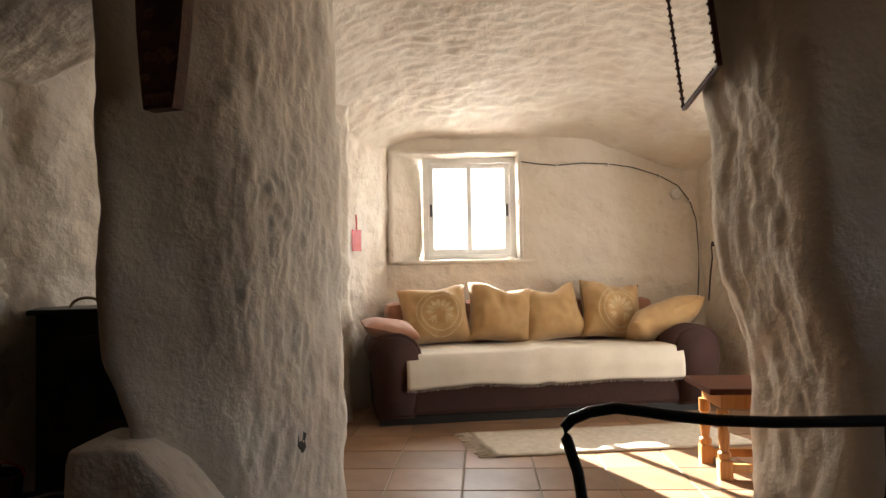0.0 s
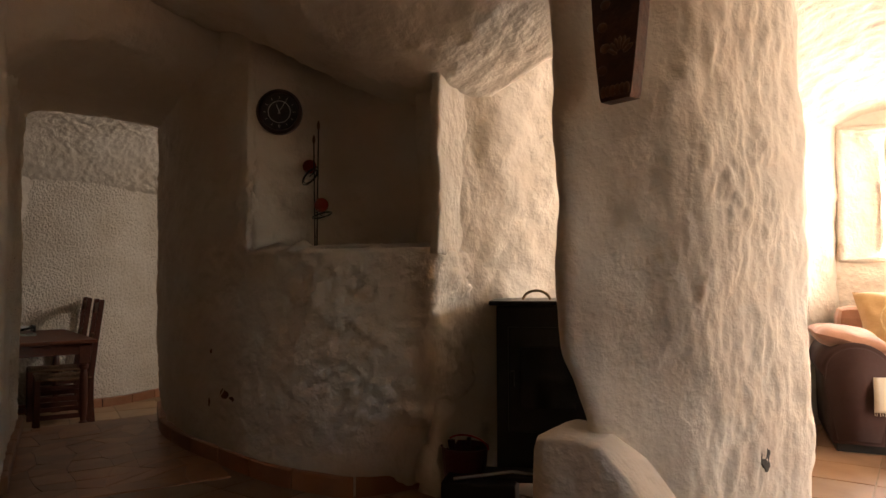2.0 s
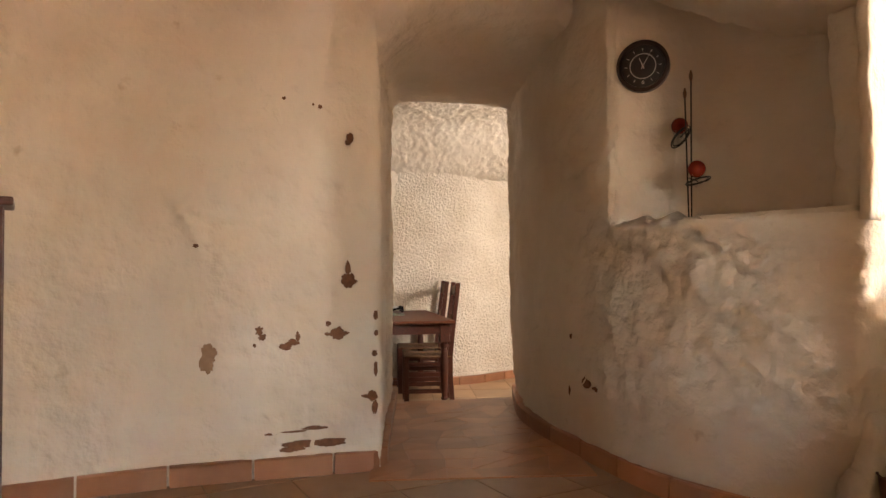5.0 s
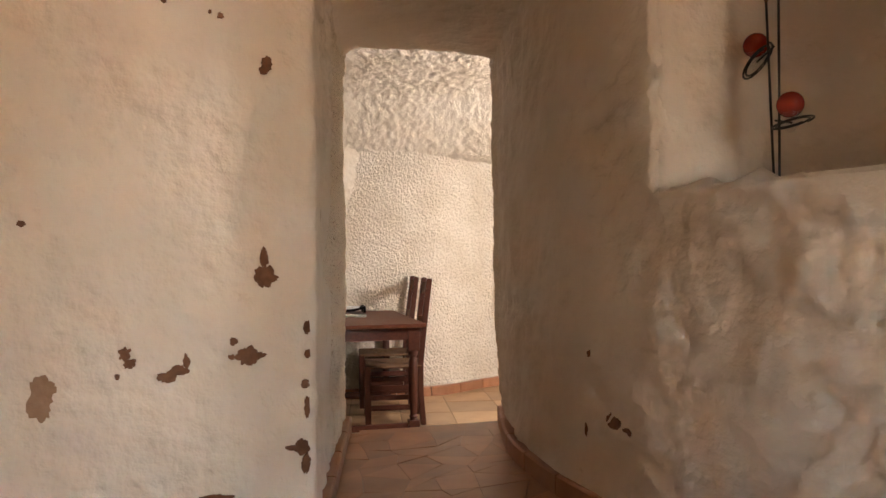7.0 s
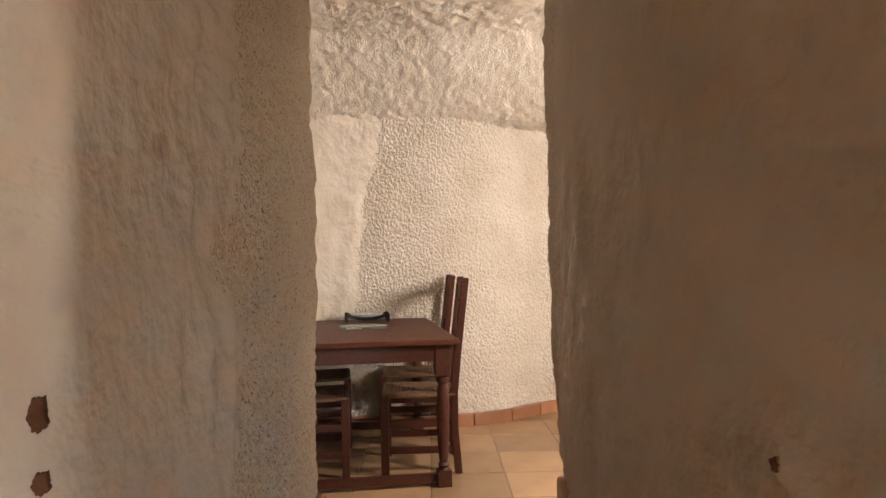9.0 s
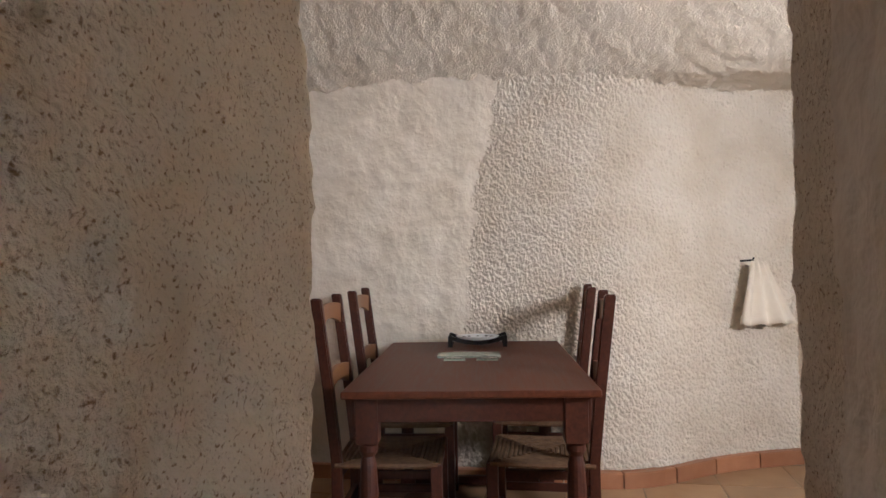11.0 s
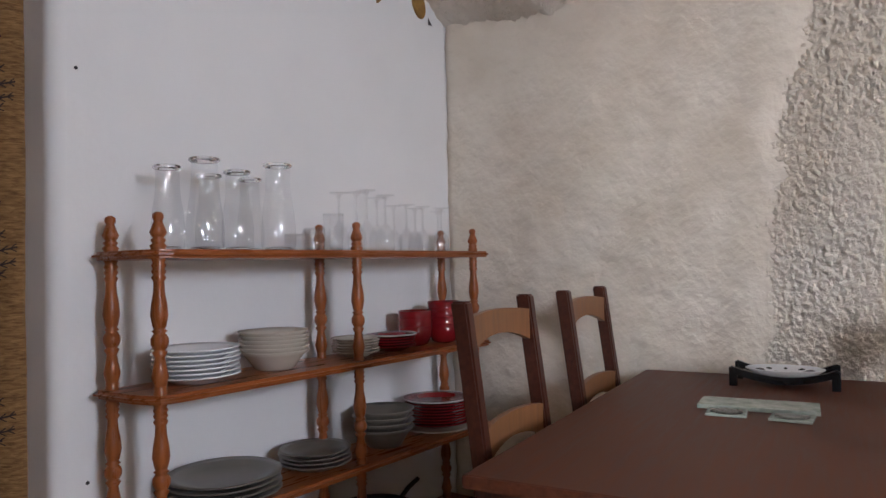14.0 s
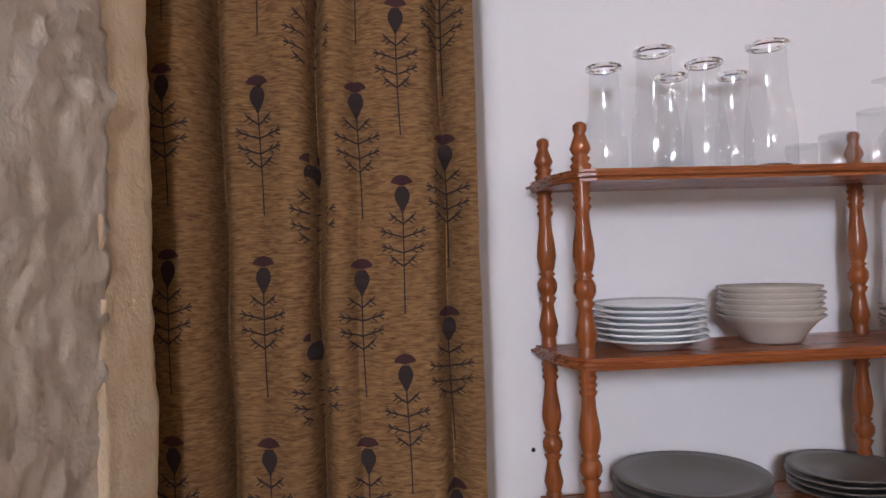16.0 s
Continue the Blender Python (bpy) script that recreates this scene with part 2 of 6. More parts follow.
def wall(name, points, z0, z1, mat, rough, step=0.05, label="", radius=0.12, cove=0.0, side=1, thick=0.12, second=None):
    """Upright wall along a plan line; the room lies to the left of the line if side is 1. cove leans the top inwards."""
    line = polyline(points, radius)

    def f(u, v):
        p = line(u)
        e = 0.002
        d = (line(min(u + e, 1)) - line(max(u - e, 0))).normalized()
        inward = Vector((-d.y, d.x, 0)) * side
        z = z0 + (z1 - z0) * v
        lean = max(0.0, (z - (z1 - cove)) / cove) if cove else 0.0
        return p + inward * (cove * 0.9 * (1 - math.sqrt(max(0.0, 1 - min(lean, 1) ** 2)))) + Vector((0, 0, z))
    ob = surface(name, f, max(2, int(line.length / step)), max(2, int((z1 - z0) / step)), mat, rough, thick, label, "wall", flip=(side == 1), second=second)
    return ob


def box(bm, lo, hi, bevel=0.0):
    r = bmesh.ops.create_cube(bm, size=1)
    lo, hi = Vector(lo), Vector(hi)
    for v in r["verts"]:
        v.co = (lo + hi) / 2 + Vector([v.co[i] * (hi - lo)[i] for i in range(3)])
    if bevel:
        es = list({e for v in r["verts"] for e in v.link_edges})
        bmesh.ops.bevel(bm, geom=es, offset=bevel, segments=2, affect="EDGES", profile=0.6)
    return r


def lathe(bm, profile, seg=20, centre=(0, 0, 0), cap=True):
    """Turn (radius, z) pairs about the z axis."""
    c = Vector(centre)
    rings = [[bm.verts.new(c + Vector((r * math.cos(2 * math.pi * k / seg), r * math.sin(2 * math.pi * k / seg), z))) for k in range(seg)] for r, z in profile]
    for a, b in zip(rings, rings[1:]):
        for k in range(seg):
            bm.faces.new((a[k], a[(k + 1) % seg], b[(k + 1) % seg], b[k]))
    if cap:
        bm.faces.new(rings[0][::-1])
        bm.faces.new(rings[-1])


def tube(bm, pts, radius, seg=8, closed=False):
    pts = [Vector(p) for p in pts]
    rings = []
    up = Vector((0, 0, 1))
    n = len(pts)
    for i, p in enumerate(pts):
        d = (pts[(i + 1) % n] - pts[i - 1]) if closed else (pts[min(i + 1, n - 1)] - pts[max(i - 1, 0)])
        d.normalize()
        a = d.cross(up)
        if a.length < 1e-3:
            a = d.cross(Vector((1, 0, 0)))
        a.normalize()
        b = a.cross(d)
        r = radius(i / (n - 1)) if callable(radius) else radius
        rings.append([bm.verts.new(p + (a * math.cos(2 * math.pi * k / seg) + b * math.sin(2 * math.pi * k / seg)) * r) for k in range(seg)])
    pairs = list(zip(rings, rings[1:])) + ([(rings[-1], rings[0])] if closed else [])
    for r1, r2 in pairs:
        for k in range(seg):
            bm.faces.new((r1[k], r1[(k + 1) % seg], r2[(k + 1) % seg], r2[k]))
    if not closed:
        bm.faces.new(rings[0][::-1])
        bm.faces.new(rings[-1])


# ---- the cave's shell ----
D_FLOOR = -0.364     # dining floor, two steps down
ALONG = Vector((-0.886, 0.463, 0))   # direction of the passage and of the shelf wall
ACROSS = Vector((0.463, 0.886, 0))
UP = Vector((0, 0, 1))


def smooth(a, b, x):
    t = min(1, max(0, (x - a) / (b - a)))
    return t * t * (3 - 2 * t)


def soft_relief(p):
    q = Vector((p.x * 3, p.y * 3 + p.z * 1.6, p.z * 5))
    trowel = smooth(-0.1, 0.5, fbm(p, 1.3, 2)) * max(0.0, 0.2 - abs(fbm(q, 1.9, 2)))
    return 0.016 * fbm(p, 1.6, 2) + 0.009 * fbm(p, 5.5, 3) + 0.085 * trowel


def passage_relief(p):
    k = smooth(-3.95, -4.2, p.x)
    k2 = smooth(-3.65, -3.9, p.x) * (1 - k)
    pits = 0.008 * fbm(p, 24, 2) - 0.03 * max(0.0, fbm(p, 22, 2) - 0.35)
    return soft_relief(p) + k * pits + k2 * 0.022 * fbm(Vector((p.x * 9, p.y * 9, p.z * 4)), 1, 2)


def bulge_relief(p):
    k = smooth(-2.7, -2.15, p.x) * (1 - 0.3 * smooth(-2.2, -2.0, p.x)) * smooth(0.12, 0.5, p.z) * smooth(-0.2, 0.1, 1.03 - p.z)
    return passage_relief(p) + k * (0.025 * fbm(p, 3.2, 2) + 0.04 * abs(fbm(Vector((p.x, p.y, p.z * 1.8 + p.x * 0.5)), 5.5, 4)) + 0.028 * abs(fbm(Vector((p.x, p.y, p.z * 1.7)), 15, 2)))


def chisel_relief(p):
    q = Vector((p.x * 1.3, p.y * 1.3, p.z * 0.6))
    chip = (0.004 + 0.012 * smooth(-0.35, 0.4, fbm(p, 4, 2))) * (1 - 0.7 * smooth(2.65, 2.9, p.y))
    return 0.02 * fbm(p, 1.8, 2) + 0.015 * fbm(q, 9, 3) + chip * abs(fbm(Vector((q.x, q.y, q.z * 0.8 + q.x * 0.5)) + Vector((1, 1, 1)) * 0.03 * fbm(p, 7, 1), 24, 3)) - 0.008


def front_relief(p):
    k = smooth(2.3, 2.5, p.y)
    return (1 - k) * (0.025 * fbm(p, 2.2, 3)) + k * chisel_relief(p)


def stucco_relief(p):
    """Thrown stucco: soft swells with pointed grains of uneven size."""
    q = Vector((p.x, p.y + 0.25 * p.z, p.z * 0.8)) + Vector((1, 1, 1)) * 0.006 * noise.noise(p * 40)
    grain = (0.011 + 0.007 * noise.noise(p * 7)) * (0.55 - noise.voronoi(q * 62)[0][0]) + 0.008 * max(0.0, noise.noise(q * 100))
    return 0.016 * fbm(p, 1.5, 2) + 0.006 * fbm(p, 26, 2) + 1.5 * grain


def ceiling_relief(p):
    return 0.02 * fbm(p, 1.5, 2) + 0.016 * fbm(p, 13, 2) + 0.014 * fbm(p, 34, 2)


def lumpy_relief(p):
    return 0.015 * fbm(p, 2.5, 2) + 0.016 * fbm(p, 6.5, 2) + 0.02 * max(0.0, fbm(p, 11, 2))


def is_stucco(p):
    return p.x < -4.05 + 0.12 * fbm(p, 3, 2)


west = wall("wall_west", [(-3.6, -2.7), (-3.78, -0.6), (-3.74, 0.4), (-3.66, 0.86), (-3.438, 1.617, 0.025), (-4.075, 1.956), (-4.8, 2.38, 0.07), (-5.53, 1.265)], -0.42, 2.6, WHITEWASH, passage_relief, 0.02,
     "whitewashed cave wall with flaking plaster patches", 0.2, side=-1, second=(PIT_SHADED, is_stucco))
west.data.materials.append(SMOOTH_PATCH)
for poly in west.data.polygons:
    if poly.center.x < -4.88:
        poly.material_index = 2
wall("wall_jamb", [(-5.515, 1.29), (-5.53, 1.265, 0.01), (-5.642, 1.14, 0.02), (-5.56, 0.6)], -0.42, 2.6, CREAM_JAMB, lambda p: 0.006 * fbm(p, 6, 2) + 0.004 * fbm(p, 25, 2), 0.02, "warm cream plastered edge of the curtained doorway", 0.02, side=-1)
NORTH_LOW = polyline([(-1.9, 2.95), (-2.17, 2.43, 0.08), (-2.55, 2.4), (-2.95, 2.49), (-3.45, 2.6), (-3.9, 2.77), (-4.5, 3.21, 0.06), (-4.1, 3.9), (-3.7, 4.3), (-3.6, 5.55)], 0.25)
NORTH_HIGH = polyline([(-1.82, 2.85), (-1.8, 2.52, 0.05), (-2.5, 2.4), (-2.95, 2.45), (-3.3, 2.53), (-3.8, 2.74), (-4.54, 3.15, 0.05), (-4.1, 3.9), (-3.7, 4.3), (-3.6, 5.55)], 0.25)


def north_f(u, v):
    k = smooth(0.15, 0.75, v)
    return NORTH_LOW(u).lerp(NORTH_HIGH(u), k) + UP * (-0.42 + 1.49 * v)


U_NICHE = min((i / 2000 for i in range(2000)), key=lambda u: abs(north_f(u, 1.0).x + 2.8))
surface("wall_north", lambda u, v: north_f(u, v * 1.95), 260, 132, WHITEWASH, bulge_relief, 0.12, "whitewashed cave wall beside the niche and passage", "wall", flip=True,
        holes=lambda u, v: (u < U_NICHE and -0.42 + 1.49 * 1.95 * v > 1.075) or (4.5 < north_f(u, 1.0).y < 5.06 and 1.1 < -0.42 + 1.49 * 1.95 * v < 1.75), second=(PIT_SHADED, lambda p: p.x < -4.3))
# niche: ledge, back and reveals
wall("wall_niche", [(-1.795, 2.5, 0.02), (-1.86, 2.88, 0.06), (-2.6, 2.79, 0.12), (-2.815, 2.458)], 1.05, 2.3, WHITEWASH, soft_relief, 0.03, "shallow whitewashed niche above the ledge", 0.1, side=1, thick=0.03)


def ledge_f(u, v):
    front = Vector((-1.84, 2.53, 1.068)).lerp(Vector((-2.79, 2.475, 1.068)), u)
    return front + Vector((-0.03, 0.36, 0)) * v


surface("niche_ledge", ledge_f, 40, 16, WHITEWASH, lambda p: 0.004 * fbm(p, 7, 2), 0.03, "whitewashed ledge of the niche", "ledge", flip=False)
wall("wall_stove_recess", [(-0.62, 4.6), (-1.3, 3.75), (-1.62, 3.2), (-1.8, 2.86, 0.04), (-1.84, 2.62)], -0.05, 2.4, WHITEWASH, lumpy_relief, 0.03, "bright whitewashed wall behind the stove", 0.25, side=1)
# passage vault with its lintels
A_FL, A_FR, A_BL, A_BR = Vector((-3.515, 1.48, 0)), Vector((-3.05, 2.58, 0)), Vector((-4.86, 2.33, 0)), Vector((-4.46, 3.26, 0))


def vault_raw(u, v):
    w = abs(2 * u - 1)
    v = min(1, max(0, v))
    front = 1.4 + 0.7 * (1 - w ** (2.6 if u < 0.5 else 7)) ** 0.5 + 0.03 * u
    back = 1.55 + 0.47 * (1 - w ** 8) ** 0.5 - 0.03 * u
    pf, pb = A_FL.lerp(A_FR, u), A_BL.lerp(A_BR, u)
    if v < 0.3:
        k = v / 0.3
        return pf + Vector((0.03, -0.02, 0)) * (1 - k) ** 2 + UP * (2.65 + (front - 2.65) * k)
    if v < 0.8:
        k = (v - 0.3) / 0.5
        return pf.lerp(pb, k) + UP * (front + (back - front) * smooth(0, 0.55, k))
    k = (v - 0.8) / 0.2
    return pb + Vector((-0.08, 0.04, 0)) * k + UP * (back + (2.5 - back) * k)


def vault_f(u, v):
    """The vault with its lintel edges rounded off."""
    return sum((vault_raw(u, v + d * 0.012) for d in range(-5, 6)), Vector()) / 11


surface("wall_arch", vault_f, 44, 110, WHITEWASH, lambda p: 0.012 * fbm(p, 2.5, 3) + 0.006 * fbm(p, 12, 2), 0.03, "rounded whitewashed arch and vault of the passage", "wall", flip=True)
# dining cave
FAR_0, FAR_1 = Vector((-7.92, 2.26, 0)), Vector((-6.86, 4.33, 0))
FAR = (FAR_1 - FAR_0).normalized()
mid = FAR_0 + FAR * 1.55


def patch_relief(p):
    """Lumpy, feathered back into the stucco at its end."""
    d = (mid - Vector((p.x, p.y, 0))).dot(FAR) + 0.12 * (p.z - 1.1) + 0.012 * fbm(Vector((0, 0, p.z)), 5, 2)
    return 0.7 * lumpy_relief(p) - 0.07 * smooth(0.2, -0.06, d) + 0.1 * smooth(1.5, 2.05, p.z) ** 2 * smooth(1.35, 0.6, d)


wall("wall_dining_smooth", [tuple((FAR_0 + FAR * 1.9)[:2]), tuple(FAR_0[:2])], -0.42, 2.3, SMOOTH_PATCH, patch_relief, 0.03, "smooth lumpy whitewashed stretch of the dining wall", 0.02, side=1)


def far_f(u, v):
    z = -0.42 + 2.6 * v
    edge = mid - FAR * 0.34
    line = polyline([edge[:2], FAR_1[:2], (-7.0, 4.95), (-6.95, 5.55)], 0.3)
    return line(u) + UP * z + Vector((0.886, -0.463, 0)) * (-0.02 + 0.1 * smooth(1.5, 2.05, z) ** 2)


surface("wall_dining_far", far_f, 620, 520, STUCCO, stucco_relief, 0.12, "rough cream stucco wall of the dining cave", "wall")
wall("wall_shelf", [(-7.93, 2.27), (-6.345, 1.438, 0.02), (-6.44, 1.25)], -0.42, 2.5, WHITE_WALL, lambda p: 0.003 * fbm(p, 5, 2), 0.04, "smooth white painted wall behind the shelf", 0.02, side=1)
wall("wall_behind_curtain", [(-6.6, 1.2), (-5.5, 0.6)], -0.42, 2.5, WHITEWASH, soft_relief, 0.1, "dim wall behind the curtain", 0.02, side=1)
surface("wall_dining_north", lambda u, v: Vector((-3.5 - 3.7 * u, 5.5, -0.42 + 2.95 * v)), 92, 74, STUCCO, lambda p: 0.3 * stucco_relief(p), 0.1, "rough stucco end wall of the dining cave", "wall", flip=True)


def flat(name, x0, x1, y0, y1, z, mat, label, category, rough=None, step=0.1, up=True, thick=0.08):
    def f(u, v):
        x, y = x0 + (x1 - x0) * u, y0 + (y1 - y0) * v
        return Vector((x, y, z(x, y) if callable(z) else z))
    return surface(name, f, int((x1 - x0) / step), int((y1 - y0) / step), mat, rough, thick, label, category, flip=not up)


def living_ceiling(x, y):
    s = smooth(1.2, 2.6, y)
    return 2.5 - 0.18 * s - 0.54 * s * math.exp(-((x + 1.95) / 0.85) ** 2)


def sofa_ceiling(x, y):
    return 2.42 - 0.068 * max(0, y - 3.0) ** 2 - 0.3 * smooth(0.9, 2.1, x) - 0.25 * smooth(-0.1, -1.0, x)


def dining_ceiling(x, y):
    d = (Vector((x, y, 0)) - FAR_0).dot(Vector((0.886, -0.463, 0)))
    a = (Vector((x, y, 0)) - FAR_0).dot(FAR)
    return 1.96 - 0.09 * smooth(0, 0.6, a) + 0.5 * smooth(-0.1, 0.7, d)


flat("ceiling", -4.0, 3.0, -3.0, 2.95, living_ceiling, WHITEWASH, "low whitewashed cave ceiling", "ceiling", lambda p: 0.02 * fbm(p, 2, 2) + 0.02 * abs(fbm(p, 10, 3)), 0.035, up=False)
flat("ceiling_sofa", -2.2, 3.0, 2.55, 5.6, sofa_ceiling, PILLAR, "chiselled cave ceiling above the sofa", "ceiling", lambda p: 0.02 * fbm(p, 2, 2) + 0.014 * fbm(Vector((p.x * 0.6, p.y, p.z)), 18, 2), 0.022, up=False)
flat("ceiling_dining", -8.6, -3.5, 0.2, 5.6, dining_ceiling, STUCCO, "rough stucco cave ceiling", "ceiling", ceiling_relief, 0.015, up=False)


# pillars either side of the opening to the sofa room
def pillar(name, pts, lean, label, n=150):
    line = polyline(pts, 0.1)

    def f(u, v):
        z = -0.03 + 2.6 * v
        return line(u) + lean(line(u), z) + UP * z
    return surface(name, f, int(n * 1.5), 180, PILLAR, front_relief, 0.05, label, "pillar", flip=True)


pillar("pillar_left", [(-0.5, 3.1), (-0.4, 2.95, 0.08), (-0.68, 2.42, 0.12), (-1.12, 2.24, 0.06), (-1.2, 2.6), (-0.98, 3.0), (-0.7, 3.1), (-0.5, 3.1)],
       lambda p, z: Vector((0.09 * smooth(0.75, 0.45, z) * smooth(-0.8, -1.1, p.x) - 0.03 * smooth(1.2, 1.8, z), 0, 0)), "thick chiselled pillar of whitewashed cave rock", 170)
pillar("pillar_right", [(2.98, 2.2), (1.6, 2.22), (1.22, 2.34, 0.12), (1.12, 2.95, 0.1), (1.45, 3.12), (2.98, 3.2)],
       lambda p, z: Vector((0.13 * smooth(1.1, 0.5, z) - 0.05 * smooth(1.4, 2.0, z), 0, 0)) * smooth(1.7, 1.3, p.x), "thick chiselled whitewashed wall beside the opening", 170)
# masonry foot of the pillar
bm = bmesh.new()
box(bm, (-1.17, 2.1, -0.02), (-0.72, 2.42, 0.45), 0.05)
bmesh.ops.subdivide_edges(bm, edges=bm.edges[:], cuts=3, use_grid_fill=True)
for v in bm.verts:
    v.co += Vector((1, 1, 1)) * 0.012 * fbm(v.co, 5, 2)
    if v.co.x > -0.95:
        v.co.z -= 0.25 * smooth(-0.95, -0.72, v.co.x) * smooth(0.2, 0.45, v.co.z)
tagged(mesh_object("pillar_foot", bm, WHITEWASH, smooth=True), "low whitewashed masonry block at the pillar's foot", "masonry", "", "structure")

# window wall of the sofa room
WX0, WX1, WZ0, WZ1 = -0.4, 0.6, 1.06, 1.92


def window_wall(u, v):
    x, z = 2.3 - 3.0 * u, -0.03 + 2.53 * v
    return Vector((x, 5.4 - 0.03 * smooth(1.05, 0.9, z), z))


surface("wall_window", window_wall, 150, 127, WHITEWASH, lambda p: soft_relief(p) * 0.7, 0.2, "whitewashed end wall with a recessed window", "wall", flip=True,
        holes=lambda u, v: WX0 < 2.3 - 3.0 * u < WX1 and WZ0 < -0.03 + 2.53 * v < WZ1)
wall("wall_sofa_left", [(-0.4, 5.45), (-0.56, 5.15), (-0.75, 4.8), (-1.25, 3.85)], -0.03, 2.4, WHITEWASH, lumpy_relief, 0.03, "lumpy whitewashed side wall of the sofa room", 0.1, side=1)
wall("wall_sofa_right", [(2.95, 4.45), (2.12, 4.45, 0.06), (2.02, 5.42)], -0.03, 2.4, WHITEWASH, soft_relief, 0.05, "whitewashed side wall of the sofa room", 0.2, side=1)
# reveal round the window: splayed sides, sill and head
bm = bmesh.new()
fr = [(WX0 - 0.03, WZ0 - 0.02), (WX1 + 0.03, WZ0 - 0.02), (WX1 + 0.03, WZ1 + 0.02), (WX0 - 0.03, WZ1 + 0.02)]
bk = [(-0.17, 1.06), (0.6, 1.06), (0.6, 1.9), (-0.17, 1.9)]
a = [bm.verts.new((x, 5.385, z)) for x, z in fr]
b = [bm.verts.new((x, 5.6, z)) for x, z in bk]
for i in range(4):
    bm.faces.new((a[i], a[(i + 1) % 4], b[(i + 1) % 4], b[i]))
bmesh.ops.subdivide_edges(bm, edges=bm.edges[:], cuts=7, use_grid_fill=True)
for v in bm.verts:
    v.co += Vector((1, 0.3, 1)) * 0.012 * fbm(v.co, 7, 2)
ob = mesh_object("window_reveal", bm, WHITEWASH, smooth=True)
s = ob.modifiers.new("thickness", "SOLIDIFY")
s.thickness, s.offset = 0.03, 1
tagged(ob, "splayed whitewashed reveal round the window", "reveal", "", "structure")

# the hill round the rooms, with openings for the window and two assumed, unseen ones
HX0, HX1, HY0, HY1, HZ0, HZ1 = -9.0, 3.0, -3.0, 5.62, -0.7, 2.9


def slab_with_holes(bm, a0, a1, b0, b1, holes, place):
    """A wall 0.25 thick in the plane of a and b, cut along the holes' edges."""
    xs = sorted({a0, a1, *(h[0] for h in holes), *(h[1] for h in holes)})
    zs = sorted({b0, b1, *(h[2] for h in holes), *(h[3] for h in holes)})
    for p, q in zip(xs, xs[1:]):
        for r, s in zip(zs, zs[1:]):
            if any(h[0] <= p and q <= h[1] and h[2] <= r and s <= h[3] for h in holes):
                continue
            box(bm, *place(p, q, r, s))


bm = bmesh.new()
slab_with_holes(bm, HX0, HX1, HZ0, HZ1, [(-0.2, 0.62, 1.04, 1.92)], lambda p, q, r, s: ((p, HY1, r), (q, HY1 + 0.06, s)))
slab_with_holes(bm, HY0, HY1, HZ0, HZ1, [(3.25, 3.75, 0.0, 2.05), (0.7, 1.5, 0.0, 2.05)], lambda p, q, r, s: ((HX1, p, r), (HX1 + 0.25, q, s)))
box(bm, (HX0 - 0.25, HY0, HZ0), (HX0, HY1, HZ1))
box(bm, (HX0, HY0 - 0.25, HZ0), (HX1, HY0, HZ1))
box(bm, (HX0 - 0.25, HY0 - 0.25, HZ1), (HX1 + 0.25, HY1 + 0.06, HZ1 + 0.3))
box(bm, (HX0 - 0.25, HY0 - 0.25, HZ0 - 0.3), (HX1 + 0.25, HY1 + 0.06, HZ0))
tagged(mesh_object("rock_mass", bm, EARTH), "rock of the hill that the cave is cut into", "rock", "", "structure")
# ground outside
bm = bmesh.new()
bmesh.ops.create_grid(bm, x_segments=8, y_segments=8, size=400)
for v in bm.verts:
    v.co.z = -0.9
tagged(mesh_object("ground", bm, EARTH), "dry bare ground outside the cave", "ground", "", "structure")

# window frame with two sliding sashes
win = thing("window_1", Matrix.Translation((0.215, 5.53, 1.48)), "white sliding window with two sashes", "window", "", "structure")
bm = bmesh.new()
for lo, hi in (((-0.37, -0.03, -0.41), (-0.325, 0.04, 0.41)), ((0.325, -0.03, -0.41), (0.37, 0.04, 0.41)), ((-0.325, -0.03, 0.365), (0.325, 0.04, 0.41)), ((-0.325, -0.03, -0.41), (0.325, 0.04, -0.365))):
    box(bm, lo, hi, 0.004)
part("window_frame", bm, FRAME_WHITE, win)
for k, (x0, x1, y) in enumerate(((-0.325, 0.02, -0.012), (-0.02, 0.325, 0.016))):
    bm = bmesh.new()
    for lo, hi in (((x0, y - 0.011, -0.365), (x0 + 0.04, y + 0.011, 0.365)), ((x1 - 0.04, y - 0.011, -0.365), (x1, y + 0.011, 0.365)),
                   ((x0 + 0.04, y - 0.011, 0.325), (x1 - 0.04, y + 0.011, 0.365)), ((x0 + 0.04, y - 0.011, -0.365), (x1 - 0.04, y + 0.011, -0.32))):
        box(bm, lo, hi, 0.003)
    sash = part("sash", bm, FRAME_WHITE, win)
    bm = bmesh.new()
    box(bm, (x0 + 0.038, y - 0.002, -0.322), (x1 - 0.038, y + 0.002, 0.327))
    pane = part("pane", bm, THIN_GLASS, sash)
    pane.visible_shadow = False
    bm = bmesh.new()
    hx = x0 + 0.02 if k == 0 else x1 - 0.02
    box(bm, (hx - 0.008, y - 0.02, -0.06), (hx + 0.008, y - 0.01, 0.04), 0.003)
    part("latch", bm, BLACK_IRON, sash, "black sash latch")
bm = bmesh.new()
box(bm, (-0.42, -0.16, -0.435), (0.5, 0.0, -0.412), 0.005)
part("window_sill", bm, WHITEWASH, win)
